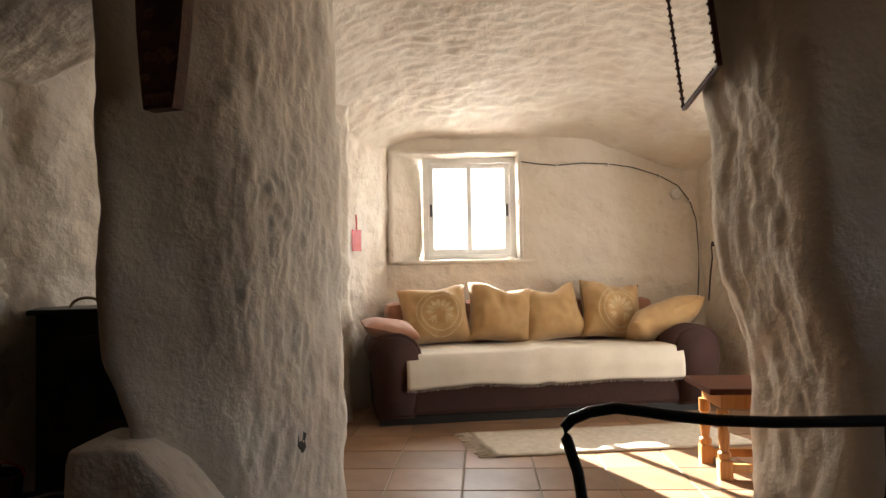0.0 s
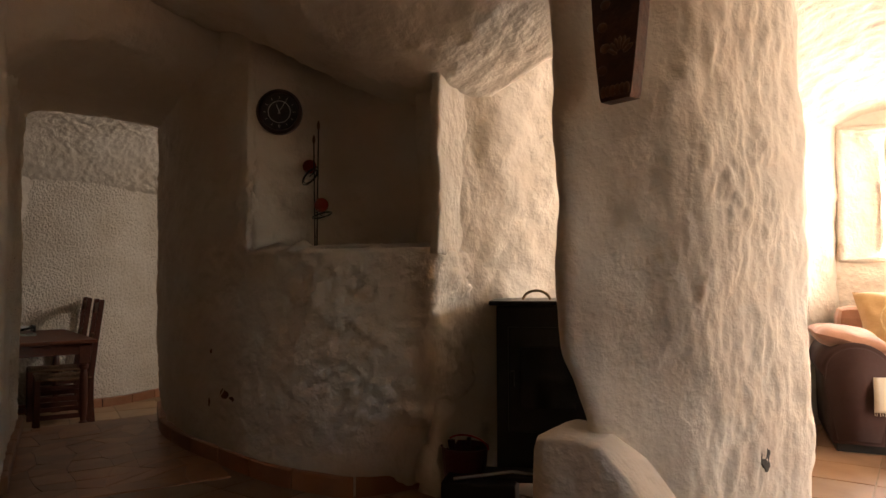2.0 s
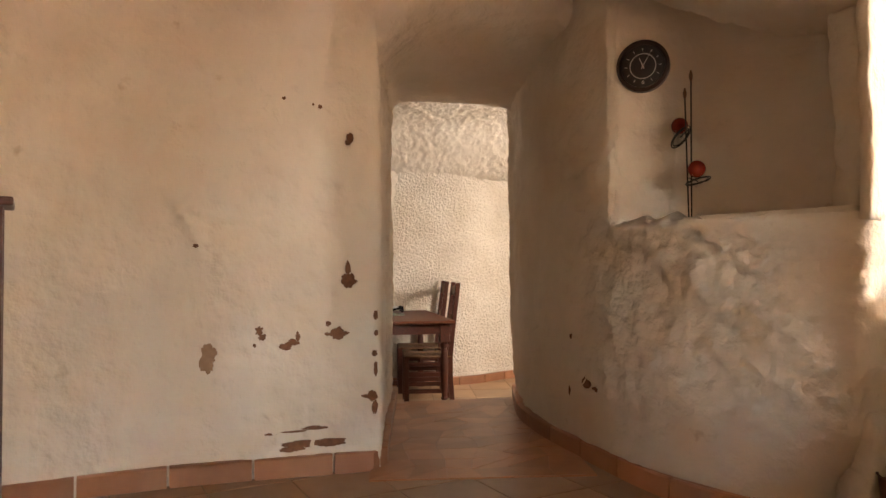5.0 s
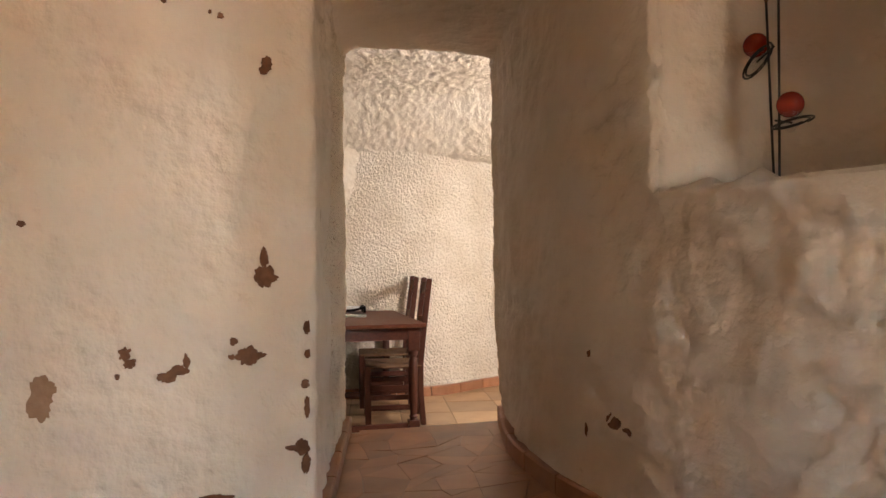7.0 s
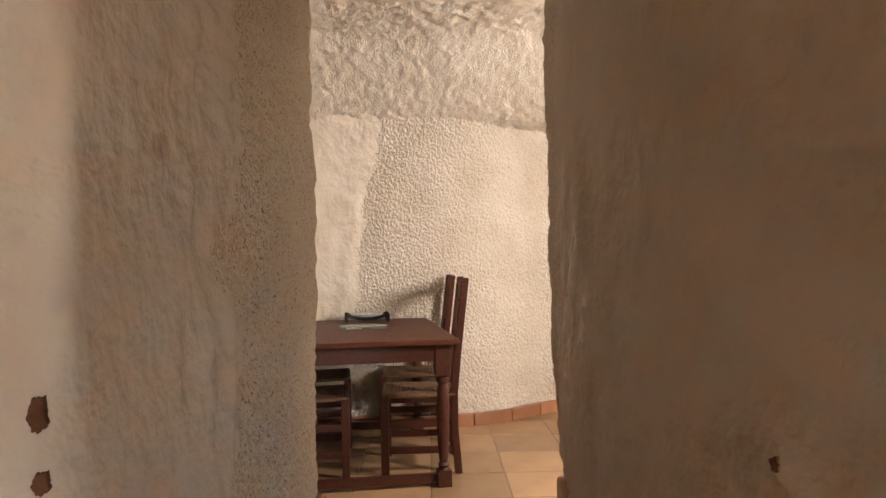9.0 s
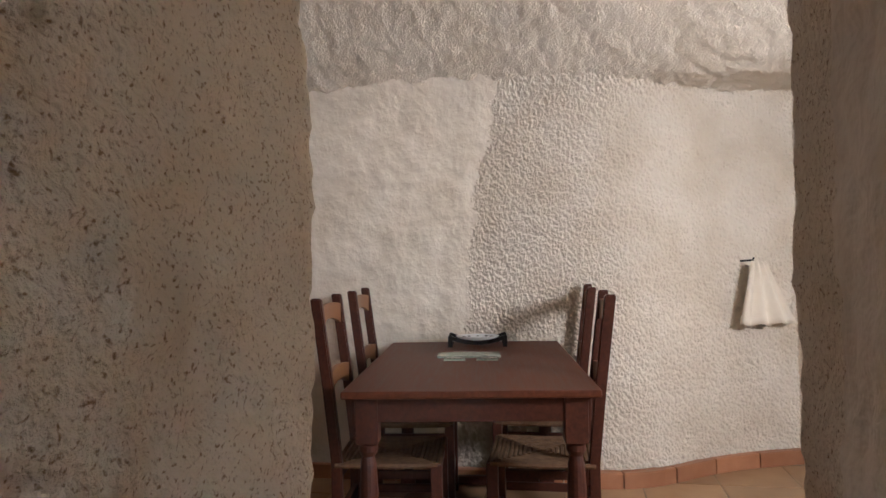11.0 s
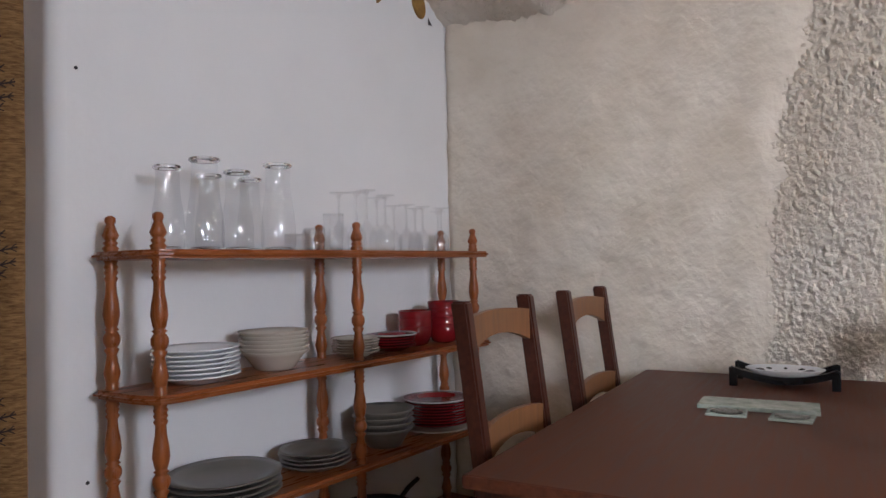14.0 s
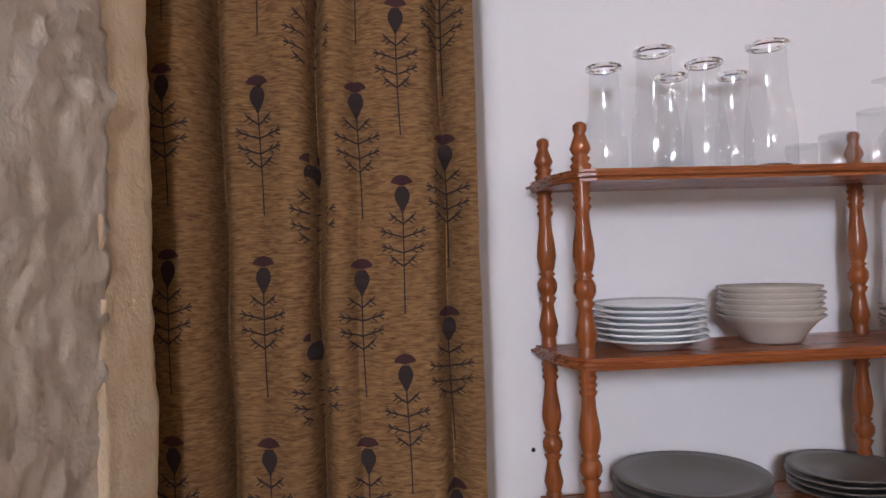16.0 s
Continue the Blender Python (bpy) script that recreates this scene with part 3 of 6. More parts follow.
# ---- sofa room ----
FABRIC_PINK = material("arm_cushion_rose", (0.42, 0.2, 0.12), 0.85, scale=12, bumps=((40, 0.3, 0.006),), sheen=0.3)
RUG = material("rug_cream", (0.62, 0.54, 0.42), 0.98, second=(0.5, 0.42, 0.32), scale=30, bumps=((180, 0.6, 0.006),))
BLACK_PLASTIC = material("black_plastic", (0.015, 0.015, 0.015), 0.5)
WHITE_PLASTIC = material("white_plastic", (0.7, 0.68, 0.63), 0.4)
RED_PLASTIC = material("red_plastic", (0.55, 0.03, 0.02), 0.4)
MIRROR = material("mirror_glass", (0.85, 0.85, 0.85), 0.03, 1.0, second=(0.83, 0.83, 0.83))
PATTERN = material("cushion_pattern", (0.6, 0.45, 0.25), 0.85, scale=14, bumps=((200, 0.2, 0.001),))


def pillow(w, h, d, seed, mat_pow=0.55, pinch=0.06, chop=0.0):
    """A stuffed cushion in its own x-z plane, resting on z = 0."""
    bm = bmesh.new()
    n = 26
    layers = []
    for side in (1, -1):
        g = []
        for i in range(n + 1):
            r = []
            for j in range(n + 1):
                u, v = 2 * i / n - 1, 2 * j / n - 1
                k = max(0.0, (1 - u ** 4) * (1 - v ** 4)) ** mat_pow
                px = u * (1 - pinch * (1 - v * v)) * w / 2
                pz = v * (1 - pinch * (1 - u * u)) * h / 2 + h / 2 - chop * max(0.0, v) ** 2 * max(0.0, 1 - abs(u - 0.1) * 1.6)
                q = Vector((px * 4 + seed, pz * 4, side))
                y = side * (d / 2) * k * (1 + 0.35 * noise.noise(q) + 0.14 * noise.noise(q * 2.7) - 0.22 * abs(noise.noise(Vector((px * 7 + pz * 5 + seed, pz * 3 - px * 4, 2 * side))))) + 0.028 * noise.noise(Vector((px * 3, seed, pz * 3)))
                r.append(bm.verts.new((px + 0.012 * noise.noise(q * 0.7), y, pz)))
            g.append(r)
        layers.append(g)
    for s, g in zip((1, -1), layers):
        for i in range(n):
            for j in range(n):
                f = (g[i][j], g[i + 1][j], g[i + 1][j + 1], g[i][j + 1])
                bm.faces.new(f if s < 0 else f[::-1])
    bmesh.ops.remove_doubles(bm, verts=bm.verts, dist=0.004)
    return bm


SOFA = Matrix.Translation((-0.46, 4.36, 0)) @ Matrix.Rotation(radians(9), 4, "Z")
sofa = thing("sofa", SOFA, "dark brown upholstered sofa with rolled arms on the tile floor", "sofa")
bm = bmesh.new()
box(bm, (0.25, 0.03, 0.06), (2.1, 0.86, 0.4), 0.03)
part("base", bm, SOFA_BROWN, sofa)
bm = bmesh.new()
box(bm, (0.05, 0.06, 0.0), (2.3, 0.82, 0.06), 0.005)
part("plinth", bm, BLACK_PLASTIC, sofa, "black recessed plinth")
bm = bmesh.new()
box(bm, (0.14, 0.62, 0.38), (2.2, 0.9, 0.76), 0.07)
part("backrest", bm, FABRIC_PINK, sofa, "brown padded backrest")
for x0, x1 in ((0.0, 0.3), (2.05, 2.36)):
    bm = bmesh.new()
    prof = []
    c, r = (x0 + x1) / 2, (x1 - x0) / 2
    for k in range(13):
        a = math.pi * k / 12
        prof.append((c - (r + 0.02) * math.cos(a), 0.44 + 0.15 * math.sin(a)))
    prof = [(x0 + 0.03, 0.05), (x0 + 0.02, 0.36)] + prof + [(x1 - 0.02, 0.36), (x1 - 0.03, 0.05)]
    f1 = [bm.verts.new((x, 0.0, z)) for x, z in prof]
    f2 = [bm.verts.new((x, 0.88, z)) for x, z in prof]
    bm.faces.new(f1)
    bm.faces.new(f2[::-1])
    m = len(prof)
    for i in range(m):
        bm.faces.new((f1[(i + 1) % m], f1[i], f2[i], f2[(i + 1) % m]))
    bmesh.ops.bevel(bm, geom=[e for e in bm.edges if abs(e.verts[0].co.y) < 1e-4 and abs(e.verts[1].co.y) < 1e-4], offset=0.025, segments=3, affect="EDGES")
    part("arm", bm, SOFA_BROWN, sofa, smooth=True)

# cream throw over the seat, hanging in front with a fringe
def throw_f(u, v):
    x = 0.22 + 1.88 * u
    d = v * 0.85
    if d < 0.6:
        y, z = 0.62 - d, 0.455 + 0.012 * noise.noise(Vector((x * 3, d * 4, 1)))
    else:
        k = (d - 0.6) / 0.25
        y = 0.02 - 0.035 * math.sin(min(1, k * 2) * 1.57) - 0.012 * noise.noise(Vector((x * 6, 0, 2)))
        z = 0.455 - 0.03 * min(1, k * 3) - 0.18 * k + 0.02 * k * noise.noise(Vector((x * 2.2, 4, 1)))
    z += 0.02 * math.exp(-((x - 1.15) / 0.05) ** 2) * (0.5 + v * 0.3)
    return Vector((x, y, z))


bm = bmesh.new()
g = [[bm.verts.new(throw_f(i / 70, j / 36)) for j in range(37)] for i in range(71)]
for i in range(70):
    for j in range(36):
        bm.faces.new((g[i][j], g[i + 1][j], g[i + 1][j + 1], g[i][j + 1])[::-1])
throw = thing("throw", SOFA.copy(), "cream woven cotton throw draped over the sofa seat", "throw")
cloth = part("cloth", bm, THROW, throw, smooth=True)
s = cloth.modifiers.new("thickness", "SOLIDIFY")
s.thickness, s.offset = 0.012, 0
bm = bmesh.new()
for i in range(150):
    p = throw_f(i / 149, 1.0)
    q = Vector((random.uniform(-0.008, 0.008), random.uniform(-0.006, 0.004), -random.uniform(0.02, 0.045)))
    tube(bm, [p + Vector((0, 0, 0.005)), p + q * 0.3, p + q * 0.6], 0.0016, 4)
part("fringe", bm, THROW, throw, "knotted cream fringe")
bpy.context.view_layer.update()


def shell_motif(parent, front):
    """Fan-shaped woven motif with a ring of scrolls, lying on a cushion's face."""
    def on_face(p):
        near = sorted(front, key=lambda c: (c.x - p.x) ** 2 + (c.z - p.z) ** 2)[:4]
        ws = [1 / (0.0004 + (c.x - p.x) ** 2 + (c.z - p.z) ** 2) for c in near]
        return Vector((p.x, sum(c.y * w for c, w in zip(near, ws)) / sum(ws) - 0.004, p.z))
    bm = bmesh.new()
    centre = Vector((0.02, 0, 0.2))

    def petal(c, a, r0, r1, w):
        d, t = Vector((math.sin(a), 0, math.cos(a))), Vector((math.cos(a), 0, -math.sin(a)))
        left = [c + d * (r0 + (r1 - r0) * k / 5) + t * w * math.sin(math.pi * (k / 5) ** 1.5) for k in range(6)]
        right = [c + d * (r0 + (r1 - r0) * k / 5) - t * w * math.sin(math.pi * (k / 5) ** 1.5) for k in range(6)]
        lv, rv = [bm.verts.new(on_face(p)) for p in left], [bm.verts.new(on_face(p)) for p in right]
        for k in range(5):
            bm.faces.new((lv[k], lv[k + 1], rv[k + 1], rv[k]))

    for k in range(7):
        petal(centre, radians(-84 + 28 * k), 0.02, 0.105, 0.016)
    for sg in (-1, 1):
        for k in range(3):
            petal(centre + Vector((sg * 0.03, 0, -0.02)), sg * radians(120 + 25 * k), 0.0, 0.07, 0.009)
    for r in (0.125, 0.16):
        for k in range(40):
            q = [centre + Vector((rr * math.sin(a), 0, rr * math.cos(a))) for rr, a in ((r, math.pi * k / 20), (r, math.pi * (k + 1) / 20), (r + 0.009, math.pi * (k + 1) / 20), (r + 0.009, math.pi * k / 20))]
            bm.faces.new([bm.verts.new(on_face(p)) for p in q])
    return part("motif", bm, PATTERN, parent, "pale woven fan motif")


for k, (x, w, tilt, roll, pat, chop) in enumerate(((0.5, 0.5, -22, -4, True, 0.02), (0.94, 0.5, -19, 7, False, 0.05), (1.37, 0.5, -24, -8, False, 0.08), (1.78, 0.47, -18, 6, True, 0.02))):
    c = thing("cushion", SOFA @ Matrix.Translation((x, 0.46 if k % 2 else 0.48, 0.462)) @ Matrix.Rotation(radians(roll), 4, "Y") @ Matrix.Rotation(radians(tilt), 4, "X"),
              "plump gold velvet cushion with a fan motif" if pat else "plump plain gold velvet cushion on the sofa", "cushion", "cushions on the sofa")
    bm = pillow(w, 0.44, 0.27, k * 7.3, 0.5, 0.09, chop)
    front = [v.co.copy() for v in bm.verts if v.co.y < 0]
    part("cover", bm, CUSHION, c, smooth=True)
    if pat:
        shell_motif(c, front)
c = thing("arm_cushion", SOFA @ Matrix.Translation((0.14, 0.33, 0.6)) @ Matrix.Rotation(radians(12), 4, "Y") @ Matrix.Rotation(radians(90), 4, "X") @ Matrix.Translation((0, 0, -0.25)), "dusky rose cushion lying over the sofa arm", "cushion")
part("cover", pillow(0.38, 0.52, 0.13, 3.3), FABRIC_PINK, c, smooth=True)
c = thing("arm_cushion", SOFA @ Matrix.Translation((2.13, 0.42, 0.56)) @ Matrix.Rotation(radians(-18), 4, "Y") @ Matrix.Rotation(radians(62), 4, "X") @ Matrix.Translation((0, 0, -0.22)), "large gold cushion slumped over the sofa arm", "cushion")
part("cover", pillow(0.56, 0.52, 0.24, 8.1), CUSHION, c, smooth=True)

# rag rug
rug = thing("rug", Matrix.Translation((0.2, 3.62, 0.0)) @ Matrix.Rotation(radians(7), 4, "Z"), "cream cotton rag rug with a frayed fringe", "rug")
bm = bmesh.new()
g = [[bm.verts.new((0.06 * (1 - j / 14) + 1.45 * i / 40, 0.56 * j / 14 + 0.012 * noise.noise(Vector((i / 5, j, 0))), 0.012 + 0.005 * noise.noise(Vector((i * 0.4, j * 0.5, 3))))) for j in range(15)] for i in range(41)]
for i in range(40):
    for j in range(14):
        bm.faces.new((g[i][j], g[i + 1][j], g[i + 1][j + 1], g[i][j + 1]))
r = part("weave", bm, RUG, rug, smooth=True)
s = r.modifiers.new("thickness", "SOLIDIFY")
s.thickness = 0.009
bm = bmesh.new()
for i in range(60):
    y = 0.56 * i / 59
    x = 0.06 * (1 - i / 59)
    tube(bm, [(x, y, 0.01), (x - 0.03, y + random.uniform(-0.01, 0.01), 0.007), (x - random.uniform(0.05, 0.1), y + random.uniform(-0.03, 0.03), 0.005)], 0.0025, 4)
part("fringe", bm, RUG, rug)

# turned side table beside the pillar
PINE_PALE = streaked("honey_pine", (0.42, 0.19, 0.06), (0.55, 0.28, 0.1), 0.35, (12, 12, 1))
st = thing("side_table", Matrix.Translation((1.19, 3.13, -0.012)) @ Matrix.Rotation(radians(-4), 4, "Z"), "low honey pine side table with turned legs", "table")
bm = bmesh.new()
box(bm, (0, 0, 0.405), (0.68, 0.42, 0.435), 0.008)
part("tabletop", bm, TABLE_WOOD, st, "reddish wood top")
bm = bmesh.new()
box(bm, (0.07, 0.07, 0.33), (0.61, 0.37, 0.405), 0.004)
part("apron", bm, PINE_PALE, st)
LEG = [(0.028, 0.33), (0.028, 0.27), (0.018, 0.26), (0.024, 0.24), (0.027, 0.2), (0.02, 0.14), (0.03, 0.13), (0.03, 0.11), (0.022, 0.1)]
for x, y in ((0.08, 0.08), (0.6, 0.08), (0.08, 0.36), (0.6, 0.36)):
    bm = bmesh.new()
    lathe(bm, LEG, 14, (x, y, 0))
    box(bm, (x - 0.03, y - 0.03, 0), (x + 0.03, y + 0.03, 0.1), 0.006)
    part("leg", bm, PINE_PALE, st)
for y in (0.08, 0.36):
    bm = bmesh.new()
    box(bm, (0.1, y - 0.015, 0.04), (0.58, y + 0.015, 0.08), 0.005)
    part("stretcher", bm, PINE_PALE, st)

# cable, lamp box, plug and fly swatter on the walls
cab = thing("wall_cable", Matrix(), "thin black cable clipped along the whitewashed wall", "cable")
pts = [(0.62, 1.83), (0.75, 1.81), (0.9, 1.795), (1.09, 1.81), (1.3, 1.8), (1.49, 1.77), (1.7, 1.7), (1.84, 1.62), (1.93, 1.5), (1.975, 1.35), (1.985, 1.15), (1.985, 0.95), (1.97, 0.75)]
bm = bmesh.new()
tube(bm, [(x, 5.365, z) for x, z in pts], 0.0042, 6)
part("cable", bm, BLACK_PLASTIC, cab)
for x, z in pts[2:9:2]:
    bm = bmesh.new()
    box(bm, (x - 0.008, 5.355, z - 0.01), (x + 0.008, 5.4, z + 0.012), 0.002)
    part("clip", bm, WHITE_PLASTIC, cab)
jb = thing("junction_box", Matrix.Translation((1.83, 5.385, 1.56)), "round white junction box on the wall", "junction box")
bm = bmesh.new()
lathe(bm, [(0.045, -0.03), (0.045, 0.012), (0.038, 0.018)], 20)
bmesh.ops.rotate(bm, verts=bm.verts, matrix=Matrix.Rotation(radians(90), 3, "X"))
part("lid", bm, WHITE_PLASTIC, jb)
pl = thing("socket", Matrix.Translation((2.045, 5.1, 1.15)), "wall socket with a black plug and hanging lead", "socket")
bm = bmesh.new()
box(bm, (-0.012, -0.04, -0.04), (0.02, 0.04, 0.04), 0.006)
part("plate", bm, WHITE_PLASTIC, pl)
bm = bmesh.new()
tube(bm, [(-0.01, 0, 0), (-0.05, 0, 0), (-0.06, 0, -0.02), (-0.055, 0, -0.1), (-0.07, 0.02, -0.25), (-0.08, 0.03, -0.42)], lambda k: 0.02 if k < 0.25 else 0.006, 8)
part("plug", bm, BLACK_PLASTIC, pl, "black plug with its lead")
fs = thing("fly_swatter", Matrix.Translation((-0.645, 4.97, 1.24)) @ Matrix.Rotation(radians(62), 4, "Z"), "red plastic fly swatter hanging on the wall", "fly swatter")
bm = bmesh.new()
for i in range(8):
    box(bm, (-0.057 + 0.0145 * i, -0.03, -0.1), (-0.047 + 0.0145 * i, -0.027, 0.05))
for j in range(11):
    box(bm, (-0.055, -0.0315, -0.102 + 0.0145 * j), (0.055, -0.0275, -0.093 + 0.0145 * j))
part("mesh", bm, RED_PLASTIC, fs)
bm = bmesh.new()
tube(bm, [(0, -0.029, 0.05), (0, -0.029, 0.1), (0, -0.025, 0.16)], 0.006, 6)
part("handle", bm, RED_PLASTIC, fs)
# mirror hung on the pillar's inner face, leaning forward
mm = Matrix.Translation((1.045, 2.76, 1.68)) @ Matrix.Rotation(radians(-99.2), 4, "Z") @ Matrix.Rotation(radians(6), 4, "X")
mir = thing("wall_mirror", mm, "framed wall mirror with a dark beaded edge, tilted forward", "mirror")
MW, MH = 0.344, 0.85
bm = bmesh.new()
box(bm, (-MW + 0.01, 0.0, 0.01), (MW - 0.01, 0.01, MH - 0.01))
part("glass", bm, MIRROR, mir, "silvered mirror glass")
for lo, hi in (((-MW, -0.006, 0), (-MW + 0.014, 0.014, MH)), ((MW - 0.014, -0.006, 0), (MW, 0.014, MH)), ((-MW + 0.014, -0.006, 0), (MW - 0.014, 0.014, 0.014)), ((-MW + 0.014, -0.006, MH - 0.014), (MW - 0.014, 0.014, MH))):
    bm = bmesh.new()
    box(bm, lo, hi, 0.003)
    horizontal = hi[0] - lo[0] > 0.1
    span = (hi[0] - lo[0]) if horizontal else MH
    for i in range(int(span / 0.035)):
        c = ((lo[0] + 0.02 + 0.035 * i), -0.008, (lo[2] + hi[2]) / 2) if horizontal else ((lo[0] + hi[0]) / 2, -0.008, 0.02 + 0.035 * i)
        bmesh.ops.create_icosphere(bm, subdivisions=1, radius=0.0075, matrix=Matrix.Translation(c) @ Matrix.Diagonal((1, 0.6, 1, 1)))
    part("frame", bm, DARK_WOOD, mir)

# ---- living room ----
# black iron armchair in front of the opening
ch = thing("garden_chair", Matrix.Translation((0.2, 1.35, 0)), "black tubular iron armchair with curved arms", "chair")
ARM = [(0.11, 0.0), (0.125, 0.2), (0.115, 0.36), (0.108, 0.44), (0.1, 0.5), (0.075, 0.58), (0.073, 0.605), (0.09, 0.622), (0.13, 0.638), (0.19, 0.646), (0.25, 0.638), (0.32, 0.626), (0.42, 0.614), (0.55, 0.607), (0.7, 0.606), (0.86, 0.606)]
for y in (0.25, -0.55):
    bm = bmesh.new()
    tube(bm, [(x, y, z) for x, z in ARM], 0.0135, 10)
    part("arm", bm, BLACK_IRON, ch)
    bm = bmesh.new()
    tube(bm, [(0.84, y, 0.0), (0.8, y, 0.35), (0.82, y, 0.6), (0.92, y, 0.9)], 0.0135, 10)
    part("back_post", bm, BLACK_IRON, ch)
for z, x in ((0.7, 0.85), (0.9, 0.92)):
    bm = bmesh.new()
    tube(bm, [(x, -0.55, z), (x + 0.02, -0.15, z), (x, 0.25, z)], 0.012, 8)
    part("back_rail", bm, BLACK_IRON, ch)
bm = bmesh.new()
box(bm, (0.12, -0.54, 0.36), (0.82, 0.24, 0.385), 0.01)
part("seat", bm, BLACK_IRON, ch)

# carved wooden bellows on the pillar
CARVED = material("carved_wood", (0.055, 0.02, 0.012), 0.5, second=(0.1, 0.036, 0.018), scale=25, bumps=((60, 0.5, 0.006),))
bel = thing("carved_bellows", Matrix.Translation((-0.895, 2.2, 1.505)) @ Matrix.Rotation(radians(-20), 4, "Z") @ Matrix.Rotation(radians(1), 4, "Y"), "carved dark wooden bellows hanging on the pillar", "bellows")
bm = bmesh.new()
prof = [(0.055, 0.0), (0.06, 0.012), (0.075, 0.12), (0.09, 0.26), (0.1, 0.4), (0.095, 0.5), (0.06, 0.56), (0.02, 0.6)]
f1 = [bm.verts.new((-r, -0.02, z)) for r, z in prof] + [bm.verts.new((r, -0.02, z)) for r, z in prof[::-1]]
f2 = [bm.verts.new((v.co.x, 0.03, v.co.z)) for v in f1]
bm.faces.new(f1[::-1])
bm.faces.new(f2)
for i in range(len(f1)):
    j = (i + 1) % len(f1)
    bm.faces.new((f1[i], f1[j], f2[j], f2[i]))
part("board", bm, CARVED, bel)
bm = bmesh.new()
for k in range(6):
    bmesh.ops.create_icosphere(bm, subdivisions=2, radius=0.016, matrix=Matrix.Translation((-0.045 + 0.018 * k, -0.021, 0.03)) @ Matrix.Diagonal((0.8, 0.4, 1.2, 1)))
for k in range(7):
    a = radians(-60 + 20 * k)
    bmesh.ops.create_icosphere(bm, subdivisions=2, radius=0.022, matrix=Matrix.Translation((0.02 + 0.035 * math.sin(a), -0.021, 0.13 + 0.045 * math.cos(a))) @ Matrix.Rotation(a, 4, "Y") @ Matrix.Diagonal((0.35, 0.35, 1, 1)))
for k in range(5):
    bmesh.ops.create_icosphere(bm, subdivisions=2, radius=0.02, matrix=Matrix.Translation((-0.05 + 0.012 * (k % 2), -0.021, 0.1 + 0.07 * k)) @ Matrix.Diagonal((1, 0.4, 0.8, 1)))
part("carving", bm, material("carving_highlight", (0.2, 0.085, 0.035), 0.4, second=(0.1, 0.04, 0.02), scale=30), bel, "raised carved scrolls and leaves")["kind"] = "stuff"

# wood stove in its recess
ST = Matrix.Translation((-1.61, 2.66, 0)) @ Matrix.Rotation(radians(24), 4, "Z")
STOVE_BLACK = material("stove_enamel", (0.016, 0.017, 0.019), 0.38, 0.3, second=(0.024, 0.023, 0.023), scale=7, bumps=((50, 0.1, 0.002),))
stove = thing("wood_stove", ST, "black cast-iron wood stove beside the whitewashed pillar", "stove")
bm = bmesh.new()
box(bm, (0.03, 0.03, 0.1), (0.46, 0.4, 0.83), 0.01)
part("body", bm, STOVE_BLACK, stove)
bm = bmesh.new()
box(bm, (0, 0, 0.83), (0.5, 0.43, 0.85), 0.006)
lid = part("lid", bm, STOVE_BLACK, stove)
bm = bmesh.new()
tube(bm, [(0.14 + 0.06 * (1 - math.cos(math.pi * k / 12)), 0.16, 0.845 + 0.045 * math.sin(math.pi * k / 12)) for k in range(13)], 0.006, 8)
part("handle", bm, material("brass_handle", (0.3, 0.2, 0.1), 0.35, 0.8), lid, "bent brass lid handle")
bm = bmesh.new()
box(bm, (0.08, 0.012, 0.3), (0.41, 0.03, 0.74), 0.008)
door = part("door", bm, STOVE_BLACK, stove)
bm = bmesh.new()
box(bm, (0.13, 0.004, 0.4), (0.36, 0.012, 0.66), 0.004)
part("glass", bm, material("sooty_glass", (0.008, 0.008, 0.009), 0.12), door, "sooty stove glass")
bm = bmesh.new()
tube(bm, [(0.1, 0.02, 0.5), (0.1, -0.02, 0.5), (0.1, -0.025, 0.56)], 0.008, 8)
part("knob", bm, BLACK_IRON, door)
for x in (0.06, 0.42):
    for y in (0.07, 0.36):
        bm = bmesh.new()
        lathe(bm, [(0.02, 0), (0.028, 0.03), (0.022, 0.1)], 10, (x, y, 0))
        part("leg", bm, STOVE_BLACK, stove)
bm = bmesh.new()
box(bm, (-0.02, -0.09, 0.12), (0.5, 0.04, 0.15), 0.008)
part("ash_shelf", bm, STOVE_BLACK, stove)
# red bucket with sticks
bk = thing("bucket", Matrix.Translation((-1.74, 2.68, 0)), "dark red metal bucket with kindling beside the stove", "bucket")
bm = bmesh.new()
lathe(bm, [(0.075, 0.0), (0.08, 0.005), (0.1, 0.22), (0.106, 0.225), (0.098, 0.226), (0.078, 0.02)], 24)
part("pail", bm, material("red_enamel", (0.1, 0.01, 0.01), 0.4, second=(0.05, 0.008, 0.008)), bk)
bm = bmesh.new()
tube(bm, [(0.104 * math.cos(math.pi * k / 16), 0.02, 0.215 + 0.05 * math.sin(math.pi * k / 16)) for k in range(17)], 0.004, 6)
part("handle", bm, RED_PLASTIC, bk)
for k in range(6):
    bm = bmesh.new()
    a = k * 1.1
    tube(bm, [(0.03 * math.cos(a), 0.03 * math.sin(a), 0.03), (0.07 * math.cos(a), 0.07 * math.sin(a), 0.2 + 0.015 * k)], 0.01, 6)
    part("stick", bm, DARK_WOOD, bk)
hb = thing("hearth_box", Matrix.Translation((-1.72, 2.45, 0)) @ Matrix.Rotation(radians(20), 4, "Z"), "low black hearth tool box with a steel bar", "box")
bm = bmesh.new()
box(bm, (0, 0, 0), (0.3, 0.16, 0.13), 0.01)
